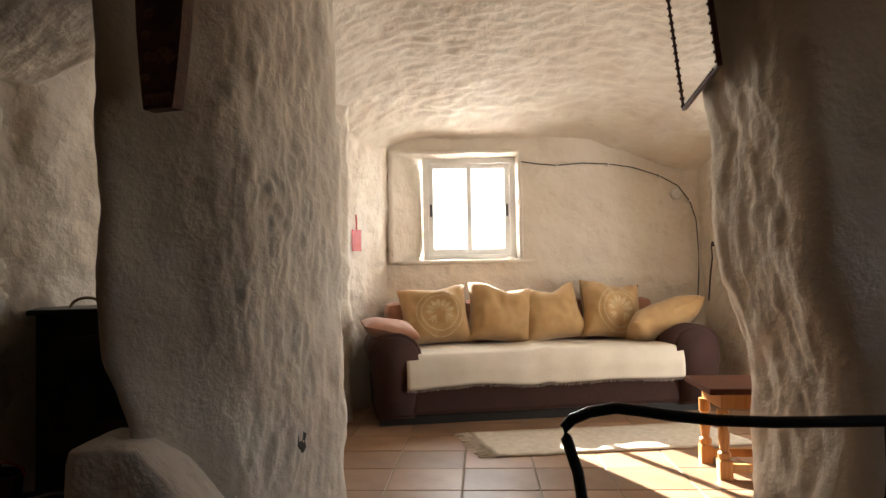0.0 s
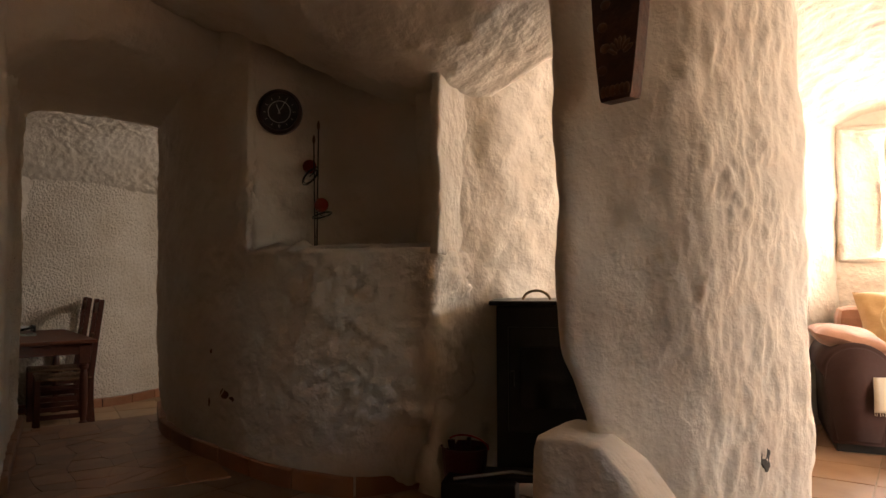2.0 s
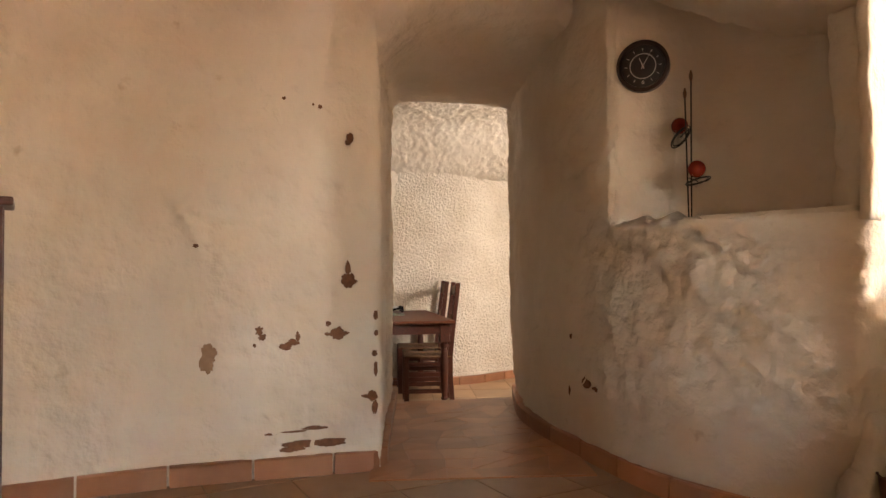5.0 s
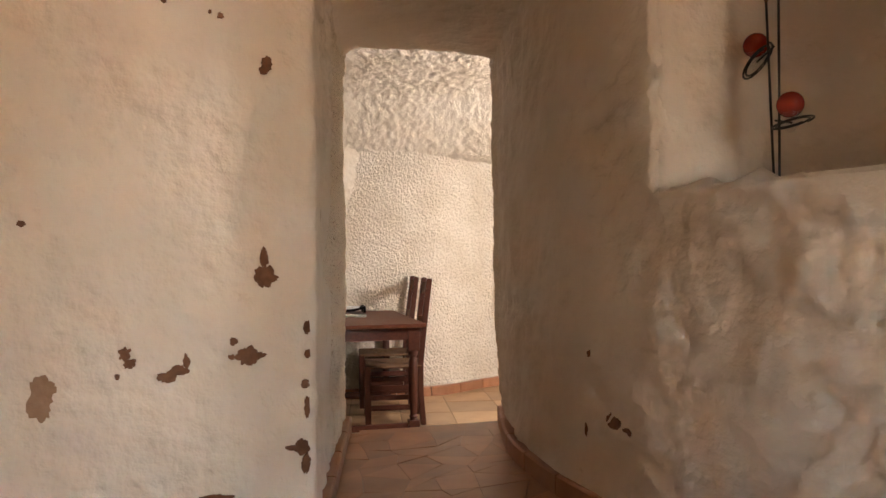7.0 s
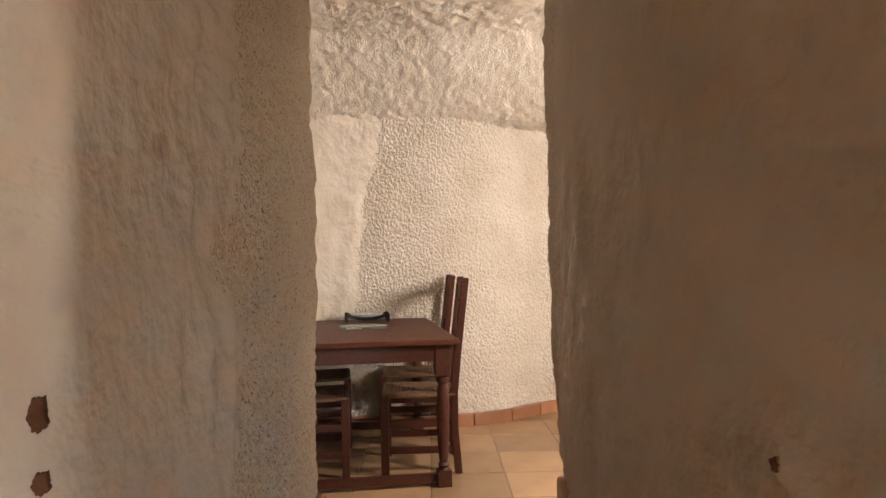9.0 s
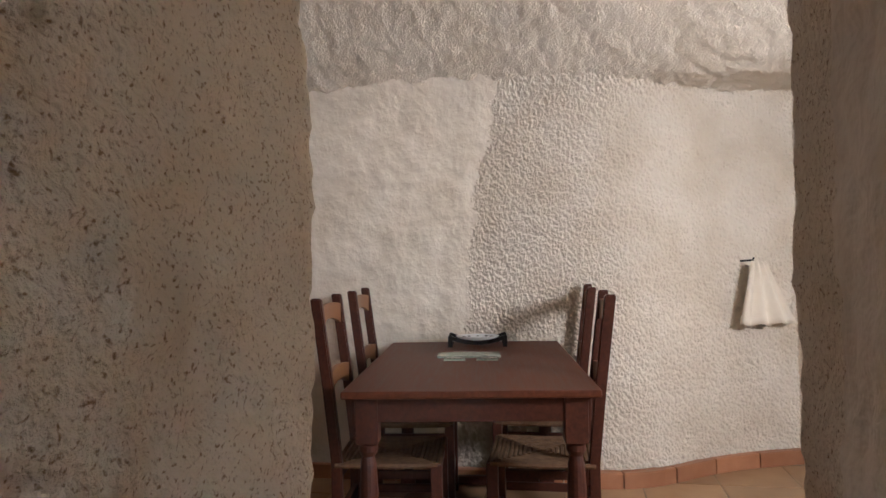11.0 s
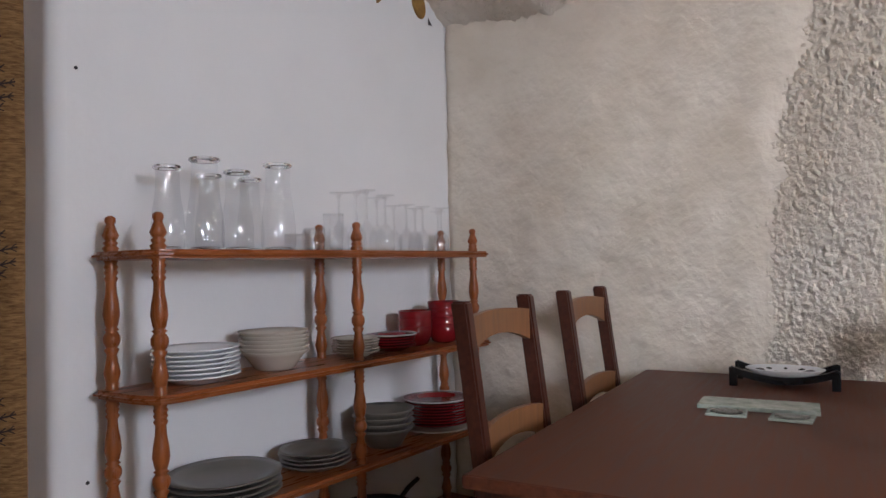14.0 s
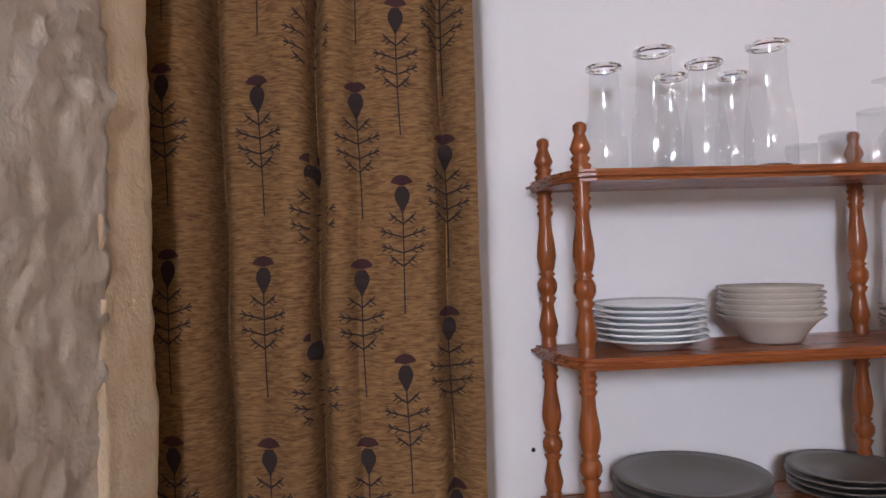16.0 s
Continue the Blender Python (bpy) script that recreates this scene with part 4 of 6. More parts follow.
part("body", bm, BLACK_IRON, hb)
bm = bmesh.new()
tube(bm, [(0.05, 0.02, 0.14), (0.28, 0.1, 0.16), (0.42, 0.12, 0.14)], 0.007, 8)
part("poker", bm, material("steel", (0.4, 0.4, 0.4), 0.35, 1.0), hb, "steel poker")

# clock in the niche
CLOCK = Matrix.Translation((-2.715, 2.54, 1.768)) @ Matrix.Rotation(radians(36), 4, "Z")
ck = thing("wall_clock", CLOCK, "round dark wall clock with silver markings in the niche", "clock")
CLOCK_FACE = material("clock_face", (0.015, 0.015, 0.016), 0.25)
SILVER = material("clock_silver", (0.55, 0.55, 0.54), 0.4, 0.3)


def disc_profile(profile, seg=48):
    bm = bmesh.new()
    lathe(bm, profile, seg)
    bmesh.ops.rotate(bm, verts=bm.verts, matrix=Matrix.Rotation(radians(90), 3, "X"))
    return bm


part("case", disc_profile([(0.1, -0.03), (0.112, 0.0), (0.112, 0.03), (0.1, 0.038), (0.094, 0.03), (0.09, 0.02)]), material("clock_case", (0.05, 0.03, 0.025), 0.35, 0.4), ck, smooth=False)
face = part("face", disc_profile([(0.093, 0.018), (0.093, 0.022)]), CLOCK_FACE, ck)
bm = bmesh.new()
for k in range(40):
    a0, a1 = 2 * math.pi * k / 40, 2 * math.pi * (k + 1) / 40
    bm.faces.new([bm.verts.new((r * math.sin(a), -0.0235, r * math.cos(a))) for r, a in ((0.052, a0), (0.052, a1), (0.056, a1), (0.056, a0))])
for k in range(12):
    a = 2 * math.pi * k / 12
    if k == 6:
        continue
    d, t = Vector((math.sin(a), 0, math.cos(a))), Vector((math.cos(a), 0, -math.sin(a)))
    bm.faces.new([bm.verts.new(d * r + t * w + Vector((0, -0.0235, 0))) for r, w in ((0.066, -0.0015), (0.066, 0.0015), (0.078, 0.0015), (0.078, -0.0015))])
part("dial_marks", bm, SILVER, ck)
txt = bpy.data.curves.new("numeral", "FONT")
txt.body, txt.size, txt.align_x, txt.align_y, txt.extrude = "6", 0.026, "CENTER", "CENTER", 0.0004
numeral = new("numeral", txt)
numeral.data.materials.append(SILVER)
numeral.parent = ck
numeral.matrix_basis = Matrix.Translation((0, -0.0237, -0.07)) @ Matrix.Rotation(radians(90), 4, "X")
for a, r, w in ((radians(-22), 0.04, 0.003), (radians(30), 0.062, 0.002)):
    bm = bmesh.new()
    d, t = Vector((math.sin(a), 0, math.cos(a))), Vector((math.cos(a), 0, -math.sin(a)))
    bm.faces.new([bm.verts.new(d * q + t * s2 + Vector((0, -0.025, 0))) for q, s2 in ((-0.012, -w), (-0.012, w), (r, w * 0.5), (r, -w * 0.5))])
    part("clock_hand", bm, SILVER, ck)

# iron candle stand with two red glass globes on the ledge
cs = thing("candle_stand", Matrix.Translation((-2.515, 2.6, 1.07)) @ Matrix.Rotation(radians(-25), 4, "Z"), "black iron candle stand with two red globes on the ledge", "candle holder")
bm = bmesh.new()
lathe(bm, [(0.055, 0), (0.055, 0.004), (0.02, 0.007)], 24)
part("foot", bm, BLACK_IRON, cs)
for x, h, lean in ((-0.035, 0.54, -0.022), (-0.012, 0.6, 0.012)):
    bm = bmesh.new()
    tube(bm, [(x, 0, 0.003), (x + lean * 0.5, 0, h * 0.5), (x + lean, 0, h)], 0.0035, 8)
    rod = part("rod", bm, BLACK_IRON, cs)
    bm = bmesh.new()
    lathe(bm, [(0.002, -0.025), (0.007, -0.01), (0.008, 0.004), (0.003, 0.025)], 10, (x + lean, 0, h + 0.02))
    part("bud", bm, material("bud_bronze", (0.2, 0.12, 0.07), 0.4, 0.7), rod, "bronze bud tip")
RED_GLASS = material("red_wax", (0.3, 0.035, 0.015), 0.22, second=(0.18, 0.02, 0.01), scale=14)
for cx, cz, tilt in ((-0.105, 0.385, 38), (0.045, 0.178, -8)):
    bm = bmesh.new()
    R = Matrix.Rotation(radians(-tilt), 3, "Y") @ Matrix.Rotation(radians(24), 3, "X")
    tube(bm, [Vector((cx, 0, cz)) + R @ Vector(((0.065 - 0.022 * k / 40) * math.cos(4 * math.pi * k / 40), (0.05 - 0.017 * k / 40) * math.sin(4 * math.pi * k / 40), 0)) for k in range(41)], 0.003, 6)
    tube(bm, [(cx, 0, cz), (-0.025, 0, cz + 0.02)], 0.003, 6)
    spiral = part("spiral", bm, BLACK_IRON, cs)
    bm = bmesh.new()
    lathe(bm, [(0.006, -0.035), (0.02, -0.02), (0.026, 0.0), (0.028, 0.03)], 16, (cx - 0.005, 0, cz + 0.01), cap=False)
    part("cup", bm, THIN_GLASS, spiral, "clear glass cup")
    bm = bmesh.new()
    bmesh.ops.create_uvsphere(bm, u_segments=24, v_segments=16, radius=0.035, matrix=Matrix.Translation((cx - 0.005, 0, cz + 0.05)))
    part("globe", bm, RED_GLASS, spiral, "red globe candle", smooth=True)

# display cabinet against the west wall
CAB = Matrix.Translation((-3.5, 0.18, 0)) @ Matrix.Rotation(radians(-90), 4, "Z")
dc = thing("display_cabinet", CAB, "dark mahogany glazed display cabinet with glass shelves", "cabinet")
# local x runs along the wall to the south, local y to the wall
bm = bmesh.new()
box(bm, (-0.03, -0.03, 1.115), (0.8, 0.22, 1.145), 0.008)
part("top", bm, DARK_WOOD, dc)
bm = bmesh.new()
box(bm, (0, 0, 0.1), (0.77, 0.2, 0.19), 0.006)
part("base", bm, DARK_WOOD, dc)
for x0, x1, y0, y1 in ((0, 0.045, 0, 0.045), (0.725, 0.77, 0, 0.045), (0, 0.03, 0.17, 0.2), (0.74, 0.77, 0.17, 0.2), (0.36, 0.4, 0, 0.03)):
    bm = bmesh.new()
    box(bm, (x0, y0, 0.19), (x1, y1, 1.115), 0.004)
    part("post", bm, DARK_WOOD, dc)
for x, y in ((0.04, 0.03), (0.73, 0.03), (0.04, 0.17), (0.73, 0.17)):
    bm = bmesh.new()
    tube(bm, [(x, y, 0.1), (x - 0.015, y - 0.01, 0.06), (x - 0.005, y, 0.02), (x - 0.02, y - 0.01, 0.0)], lambda k: 0.028 - 0.01 * k, 8)
    part("foot", bm, DARK_WOOD, dc)
for x0, x1 in ((0.045, 0.36), (0.4, 0.725)):
    bm = bmesh.new()
    box(bm, (x0, 0.012, 0.19), (x1, 0.016, 1.115))
    g = part("pane", bm, THIN_GLASS, dc)
    g.visible_shadow = False
for z in (0.44, 0.78):
    bm = bmesh.new()
    box(bm, (0.02, 0.03, z), (0.75, 0.19, z + 0.006))
    part("shelf", bm, THIN_GLASS, dc, "clear glass shelf").visible_shadow = False
vase = thing("vase", CAB @ Matrix.Translation((0.18, 0.11, 0.447)), "ochre glazed pot on the cabinet shelf", "vase")
bm = bmesh.new()
lathe(bm, [(0.045, 0), (0.07, 0.06), (0.068, 0.12), (0.06, 0.15), (0.072, 0.19), (0.066, 0.19), (0.05, 0.15)], 24)
part("body", bm, material("ochre_glaze", (0.5, 0.25, 0.05), 0.3), vase, smooth=True)
hut = thing("model_house", CAB @ Matrix.Translation((0.15, 0.11, 0.787)), "small brown wooden model house on the shelf", "ornament")
bm = bmesh.new()
box(bm, (-0.06, -0.04, 0), (0.06, 0.04, 0.06), 0.002)
part("walls", bm, DARK_WOOD, hut)
bm = bmesh.new()
v = [bm.verts.new(p) for p in ((-0.075, -0.05, 0.058), (0.075, -0.05, 0.058), (0.075, 0.05, 0.058), (-0.075, 0.05, 0.058), (-0.06, 0, 0.11), (0.06, 0, 0.11))]
for f in ((0, 1, 5, 4), (2, 3, 4, 5), (1, 2, 5), (3, 0, 4), (3, 2, 1, 0)):
    bm.faces.new([v[i] for i in f])
part("roof", bm, CARVED, hut)


BARE = material("bare_brown_plaster", (0.2, 0.095, 0.05), 0.95, second=(0.13, 0.058, 0.03), scale=35, bumps=((60, 0.6, 0.006),))
BARE_PALE = material("bare_tan_plaster", (0.34, 0.22, 0.14), 0.95, second=(0.28, 0.17, 0.105), scale=25, bumps=((60, 0.4, 0.004),))


# flaked plaster patches, as thin shells of bare earth on the wall
def patch(origin, axis, normal, blobs, seed, name="plaster_flake", mat=None):
    """Union-like ragged blobs (du, dz, r) laid on a wall."""
    bm = bmesh.new()
    for k, (du, dz, rx, rz) in enumerate(blobs):
        ring, low = [], []
        for i in range(40):
            a = 2 * math.pi * i / 40
            q = Vector((math.cos(a) * 1.5 + seed, math.sin(a) * 1.5, k * 3.1))
            rr = 1 + 0.4 * noise.noise(q) + 0.28 * noise.noise(q * 2.6) + 0.14 * noise.noise(q * 6)
            p = Vector(origin) + Vector(axis) * (du + rx * rr * math.cos(a)) + UP * (dz + rz * rr * math.sin(a))
            ring.append(bm.verts.new(p + Vector(normal) * (0.004 + 0.0006 * k)))
            low.append(bm.verts.new(p - Vector(normal) * 0.03))
        bm.faces.new(ring)
        for i in range(40):
            j = (i + 1) % 40
            bm.faces.new((ring[j], ring[i], low[i], low[j]))
    bmesh.ops.recalc_face_normals(bm, faces=bm.faces)
    ob = mesh_object(name, bm, mat or BARE)
    ob["kind"] = "structure"
    return tagged(ob, "patch of bare brown earth where plaster has flaked", "plaster patch", "flaked patches on the walls")


W_AXIS, W_N = Vector((0.26, 0.965, 0)), Vector((0.965, -0.26, 0))


def on_west(y, z):
    """Point on the displaced west wall at that y and z."""
    x = -3.655 + (y - 0.86) * 0.2933
    p = Vector((x, y, z))
    return p + W_N * soft_relief(p)


for y, z, blobs in ((1.476, 0.85, ((0, 0, 0.03, 0.03), (0.0, 0.05, 0.013, 0.03), (0.022, -0.01, 0.02, 0.012))),
                    (1.429, 0.613, ((0, 0, 0.032, 0.026), (0.03, 0.0, 0.02, 0.009), (-0.04, 0.045, 0.012, 0.011), (-0.045, 0.0, 0.01, 0.007))),
                    (1.237, 0.578, ((-0.02, -0.015, 0.028, 0.016), (0.01, 0.0, 0.025, 0.013), (0.03, 0.025, 0.01, 0.02))),
                    (1.11, 0.621, ((0, 0.012, 0.016, 0.02), (0.012, -0.015, 0.016, 0.014), (-0.02, -0.05, 0.006, 0.008))),
                    (0.907, 0.521, ((0, 0, 0.03, 0.055), (0.012, 0.03, 0.026, 0.03))),
                    (1.486, 1.484, ((0, 0, 0.016, 0.025), (-0.01, -0.02, 0.012, 0.01))),
                    (1.36, 1.62, ((0, 0, 0.009, 0.008), (-0.03, 0.01, 0.005, 0.004))), (1.21, 1.65, ((0, 0, 0.008, 0.006),)),
                    (0.86, 1.0, ((0, 0, 0.011, 0.008), (0.03, 0.015, 0.01, 0.002))),
                    (1.58, 0.33, ((0, 0, 0.02, 0.025), (0.012, -0.05, 0.014, 0.03), (-0.03, 0.0, 0.02, 0.006))),
                    (1.595, 0.45, ((0, 0, 0.008, 0.035),)), (1.59, 0.52, ((0, 0, 0.012, 0.014),)), (1.597, 0.61, ((0, 0, 0.009, 0.014),)), (1.595, 0.69, ((0, 0, 0.01, 0.022),)),
                    (1.3, 0.135, ((0.0, 0, 0.1, 0.014), (-0.06, -0.02, 0.06, 0.01), (0.1, 0.0, 0.07, 0.016))), (1.25, 0.19, ((0, 0, 0.06, 0.004), (0.09, 0.01, 0.05, 0.008), (-0.1, -0.005, 0.025, 0.004)))):
    patch(on_west(y, z), W_AXIS, W_N, blobs, y * 31 + z, mat=BARE_PALE if abs(y - 0.907) < 0.01 else BARE)
N_AXIS, N_N = Vector((-0.97, 0.22, 0)), Vector((-0.22, -0.97, 0))


def on_north(x, z):
    v = (z + 0.42) / 1.49
    best = min((north_f(i / 400, v) for i in range(80, 300)), key=lambda p: abs(p.x - x))
    return best + N_N * bulge_relief(best)


for x, z, blobs in ((-3.02, 0.364, ((0, 0, 0.025, 0.025), (-0.02, 0.0, 0.02, 0.016))), (-2.955, 0.343, ((0, 0, 0.022, 0.014),)), (-3.13, 0.569, ((0, 0, 0.008, 0.012),)), (-3.18, 0.3, ((0, 0, 0.008, 0.022),))):
    patch(on_north(x, z), N_AXIS, N_N, blobs, x * 13 + z)

# near-black ragged patch low on the left pillar, not brown like the flakes
patch((-0.555, 2.665, 0.34), (0.47, 0.88, 0), (0.88, -0.47, 0), ((0, 0, 0.022, 0.035), (0.006, -0.03, 0.014, 0.02)), 4.4, mat=BLACK_PLASTIC)

# ---- dining cave ----
TAB = Matrix.Translation((-6.575, 3.27, D_FLOOR)) @ Matrix.Rotation(math.atan2(0.341, -0.94), 4, "Z")
# local x runs to the far wall; +y is the shelf side
tb = thing("dining_table", TAB, "dark reddish wooden dining table with turned legs", "table")
TL, TW, TH = 0.735, 0.465, 0.8
bm = bmesh.new()
box(bm, (-TL, -TW, TH - 0.028), (TL, TW, TH), 0.007)
part("tabletop", bm, TABLE_WOOD, tb)
for lo, hi in (((-TL + 0.05, -TW + 0.03, 0.68), (-TL + 0.075, TW - 0.03, 0.772)), ((TL - 0.075, -TW + 0.03, 0.68), (TL - 0.05, TW - 0.03, 0.772)), ((-TL + 0.075, -TW + 0.04, 0.68), (TL - 0.075, -TW + 0.065, 0.772)), ((-TL + 0.075, TW - 0.065, 0.68), (TL - 0.075, TW - 0.04, 0.772))):
    bm = bmesh.new()
    box(bm, lo, hi, 0.003)
    part("apron", bm, DARK_WOOD, tb)
TLEG = [(0.03, 0.09), (0.024, 0.1), (0.033, 0.115), (0.022, 0.13), (0.026, 0.16), (0.034, 0.3), (0.036, 0.42), (0.03, 0.52), (0.024, 0.55), (0.036, 0.57), (0.036, 0.59), (0.026, 0.6)]
for sx in (-1, 1):
    for sy in (-1, 1):
        x, y = sx * (TL - 0.085), sy * (TW - 0.085)
        bm = bmesh.new()
        lathe(bm, TLEG, 16, (x, y, 0), cap=False)
        box(bm, (x - 0.042, y - 0.042, 0.6), (x + 0.042, y + 0.042, 0.772), 0.004)
        box(bm, (x - 0.04, y - 0.04, 0.0), (x + 0.04, y + 0.04, 0.09), 0.005)
        part("leg", bm, DARK_WOOD, tb)
for sx in (-1, 1):
    bm = bmesh.new()
    box(bm, (sx * (TL - 0.085) - 0.02, -TW + 0.125, 0.025), (sx * (TL - 0.085) + 0.02, TW - 0.125, 0.07), 0.005)
    part("stretcher", bm, DARK_WOOD, tb)


# ladder-back chair: local +y is the way it faces
def dining_chair(m):
    c = thing("dining_chair", m, "dark wooden ladder-back chair with a rush seat, tucked under the table", "chair", "chairs round the dining table")
    W, D = 0.195, 0.2
    for sx in (-1, 1):
        bm = bmesh.new()
        pts = [(-0.02, 0.0), (0.0, 0.25), (0.0, 0.46), (-0.03, 0.75), (-0.075, 1.12)]
        for (y0, z0), (y1, z1) in zip(pts, pts[1:]):
            a = [bm.verts.new((sx * W + dx, -D + y0 + dy, z0)) for dx, dy in ((-0.018, -0.022), (0.018, -0.022), (0.018, 0.022), (-0.018, 0.022))]
            b = [bm.verts.new((sx * W + dx, -D + y1 + dy, z1)) for dx, dy in ((-0.018, -0.022), (0.018, -0.022), (0.018, 0.022), (-0.018, 0.022))]
            for i in range(4):
                bm.faces.new((a[i], a[(i + 1) % 4], b[(i + 1) % 4], b[i]))
            if z1 > 1.1:
                bm.faces.new(b)
            if z0 == 0:
                bm.faces.new(a[::-1])
        bmesh.ops.remove_doubles(bm, verts=bm.verts, dist=0.0005)
        bmesh.ops.bevel(bm, geom=[e for e in bm.edges if e.calc_face_angle(0) > 0.8], offset=0.005, segments=2, affect="EDGES")
        part("stile", bm, DARK_WOOD, c)
        bm = bmesh.new()
        box(bm, (sx * W - 0.023, D - 0.023, 0), (sx * W + 0.023, D + 0.023, 0.455), 0.005)
        part("leg", bm, DARK_WOOD, c)
        for z in (0.12, 0.27):
            bm = bmesh.new()
            box(bm, (sx * W - 0.011, -D + 0.02, z), (sx * W + 0.011, D - 0.02, z + 0.04), 0.004)
            part("stretcher", bm, DARK_WOOD, c)
    for z0, h, y in ((0.99, 0.1, -D - 0.062), (0.72, 0.1, -D - 0.028)):
        bm = bmesh.new()
        n = 12
        rows = []
        for i in range(n + 1):
            u = 2 * i / n - 1
            x = u * (W - 0.015)
            yb = y - 0.012 * (1 - u * u)
            zb, zt = z0 + 0.035 * (1 - u * u), z0 + h - 0.012 * u * u
            rows.append([bm.verts.new(p) for p in ((x, yb - 0.009, zb), (x, yb + 0.009, zb), (x, yb + 0.009, zt), (x, yb - 0.009, zt))])
        for a, b in zip(rows, rows[1:]):
            for i in range(4):
                bm.faces.new((a[i], b[i], b[(i + 1) % 4], a[(i + 1) % 4]))
        bm.faces.new(rows[0])
        bm.faces.new(rows[-1][::-1])
        bmesh.ops.recalc_face_normals(bm, faces=bm.faces)
        part("slat", bm, CHAIR_WOOD, c, "lighter brown curved back slat")
    for y, z in ((-D, 0.385), (D, 0.385), (D, 0.14), (-D, 0.2)):
        bm = bmesh.new()
        box(bm, (-W + 0.015, y - 0.012, z), (W - 0.015, y + 0.012, z + 0.055), 0.004)
        part("rail", bm, DARK_WOOD, c)
    # rush seat: four wedges of cords meeting in the middle
    bm = bmesh.new()
    for side in range(4):
        R = Matrix.Rotation(math.pi / 2 * side, 3, "Z")
        for k in range(11):
            d = 0.21 - 0.019 * k
            w = d - 0.004
            tube(bm, [R @ Vector((-w, -d, 0.452 - 0.0006 * k)), R @ Vector((0, -d, 0.449 - 0.0006 * k)), R @ Vector((w, -d, 0.452 - 0.0006 * k))], 0.0105, 6)
    part("rush_seat", bm, RUSH, c, "woven straw-coloured rush seat")["kind"] = "stuff"
    return c


RUSH = material("rush", (0.17, 0.095, 0.045), 0.8, second=(0.1, 0.05, 0.025), scale=40, bumps=((150, 0.4, 0.003),))
def chair_pose(d, side, off, turn=0):
    """d along the table from its near end; side 1 is the shelf side; the chair's back stands off the table's edge."""
    return TAB @ Matrix.Translation((-TL + d, side * (TW + off), 0)) @ Matrix.Rotation(radians((180 if side > 0 else 0) + turn), 4, "Z") @ Matrix.Translation((0, 0.27, 0))


first = dining_chair(chair_pose(0.5, 1, 0.15))
for d, side, off, turn in ((1.16, 1, 0.13, 0), (0.47, -1, 0.1, -6), (1.15, -1, 0.135, -6)):
    copy_thing(first, chair_pose(d, side, off, turn))

# things on the table
TOP = TAB @ Matrix.Translation((0, 0, TH))
BLACK_LACQUER = material("black_lacquer", (0.012, 0.012, 0.013), 0.25)
tray = thing("tray_stand", TOP @ Matrix.Translation((0.56, -0.02, 0)), "black curved stand holding an oval white dish", "tray")
bm = bmesh.new()
for sx in (-1, 1):
    rows = []
    for i in range(17):
        u = 2 * i / 16 - 1
        z0 = 0.012 + 0.03 * u * u
        rows.append([bm.verts.new(p) for p in ((sx * 0.075 - 0.006, u * 0.15, z0), (sx * 0.075 + 0.006, u * 0.15, z0), (sx * 0.075 + 0.006, u * 0.15, z0 + 0.022), (sx * 0.075 - 0.006, u * 0.15, z0 + 0.022))])
    for a, b in zip(rows, rows[1:]):
        for i in range(4):
            bm.faces.new((a[i], a[(i + 1) % 4], b[(i + 1) % 4], b[i]))
    bm.faces.new(rows[0])
    bm.faces.new(rows[-1][::-1])
    for u in (-1, 1):
        box(bm, (sx * 0.075 - 0.008, u * 0.145 - 0.012, 0), (sx * 0.075 + 0.008, u * 0.145 + 0.012, 0.06), 0.002)
for u in (-1, 1):
    box(bm, (-0.07, u * 0.14 - 0.006, 0.03), (0.07, u * 0.14 + 0.006, 0.045))
bmesh.ops.recalc_face_normals(bm, faces=bm.faces)
part("stand", bm, BLACK_LACQUER, tray)
bm = bmesh.new()
lathe(bm, [(0.04, 0.018), (0.085, 0.03), (0.118, 0.052), (0.113, 0.054), (0.08, 0.037), (0.03, 0.026)], 32)
for v in bm.verts:
    v.co.x *= 0.72
dish = part("dish", bm, PORCELAIN, tray, "white oval dish with dark marks", smooth=True)
bm = bmesh.new()
for k in range(9):
    a = k * 0.7
    bmesh.ops.create_icosphere(bm, subdivisions=1, radius=0.012, matrix=Matrix.Translation((0.045 * math.cos(a), 0.075 * math.sin(a), 0.046)) @ Matrix.Rotation(a, 4, "Z") @ Matrix.Diagonal((1.3, 0.5, 0.3, 1)))
part("marks", bm, BLACK_LACQUER, dish, "dark brush marks")["kind"] = "stuff"
MARBLE = material("green_marble", (0.42, 0.46, 0.4), 0.2, second=(0.26, 0.31, 0.26), scale=40, bumps=((60, 0.1, 0.001),))
bd = thing("serving_board", TOP @ Matrix.Translation((0.14, 0.02, 0)) @ Matrix.Rotation(radians(2), 4, "Z"), "flat grey-green marbled glass serving board", "board")
bm = bmesh.new()
box(bm, (-0.055, -0.15, 0), (0.07, 0.15, 0.012), 0.003)
part("slab", bm, MARBLE, bd)
co = thing("coaster", TOP @ Matrix.Translation((0.035, 0.085, 0)) @ Matrix.Rotation(radians(3), 4, "Z"), "square marbled glass coaster beside the board", "coaster", "coasters on the table")
bm = bmesh.new()
box(bm, (-0.045, -0.05, 0), (0.045, 0.05, 0.007), 0.003)
part("slab", bm, MARBLE, co)
bm = bmesh.new()
lathe(bm, [(0.042, 0.007), (0.042, 0.0085), (0.03, 0.0095)], 24)
part("disc", bm, GLASS, co)
copy_thing(co, TOP @ Matrix.Translation((0.03, -0.07, 0)) @ Matrix.Rotation(radians(-4), 4, "Z"))

# shelf with turned posts against the white wall


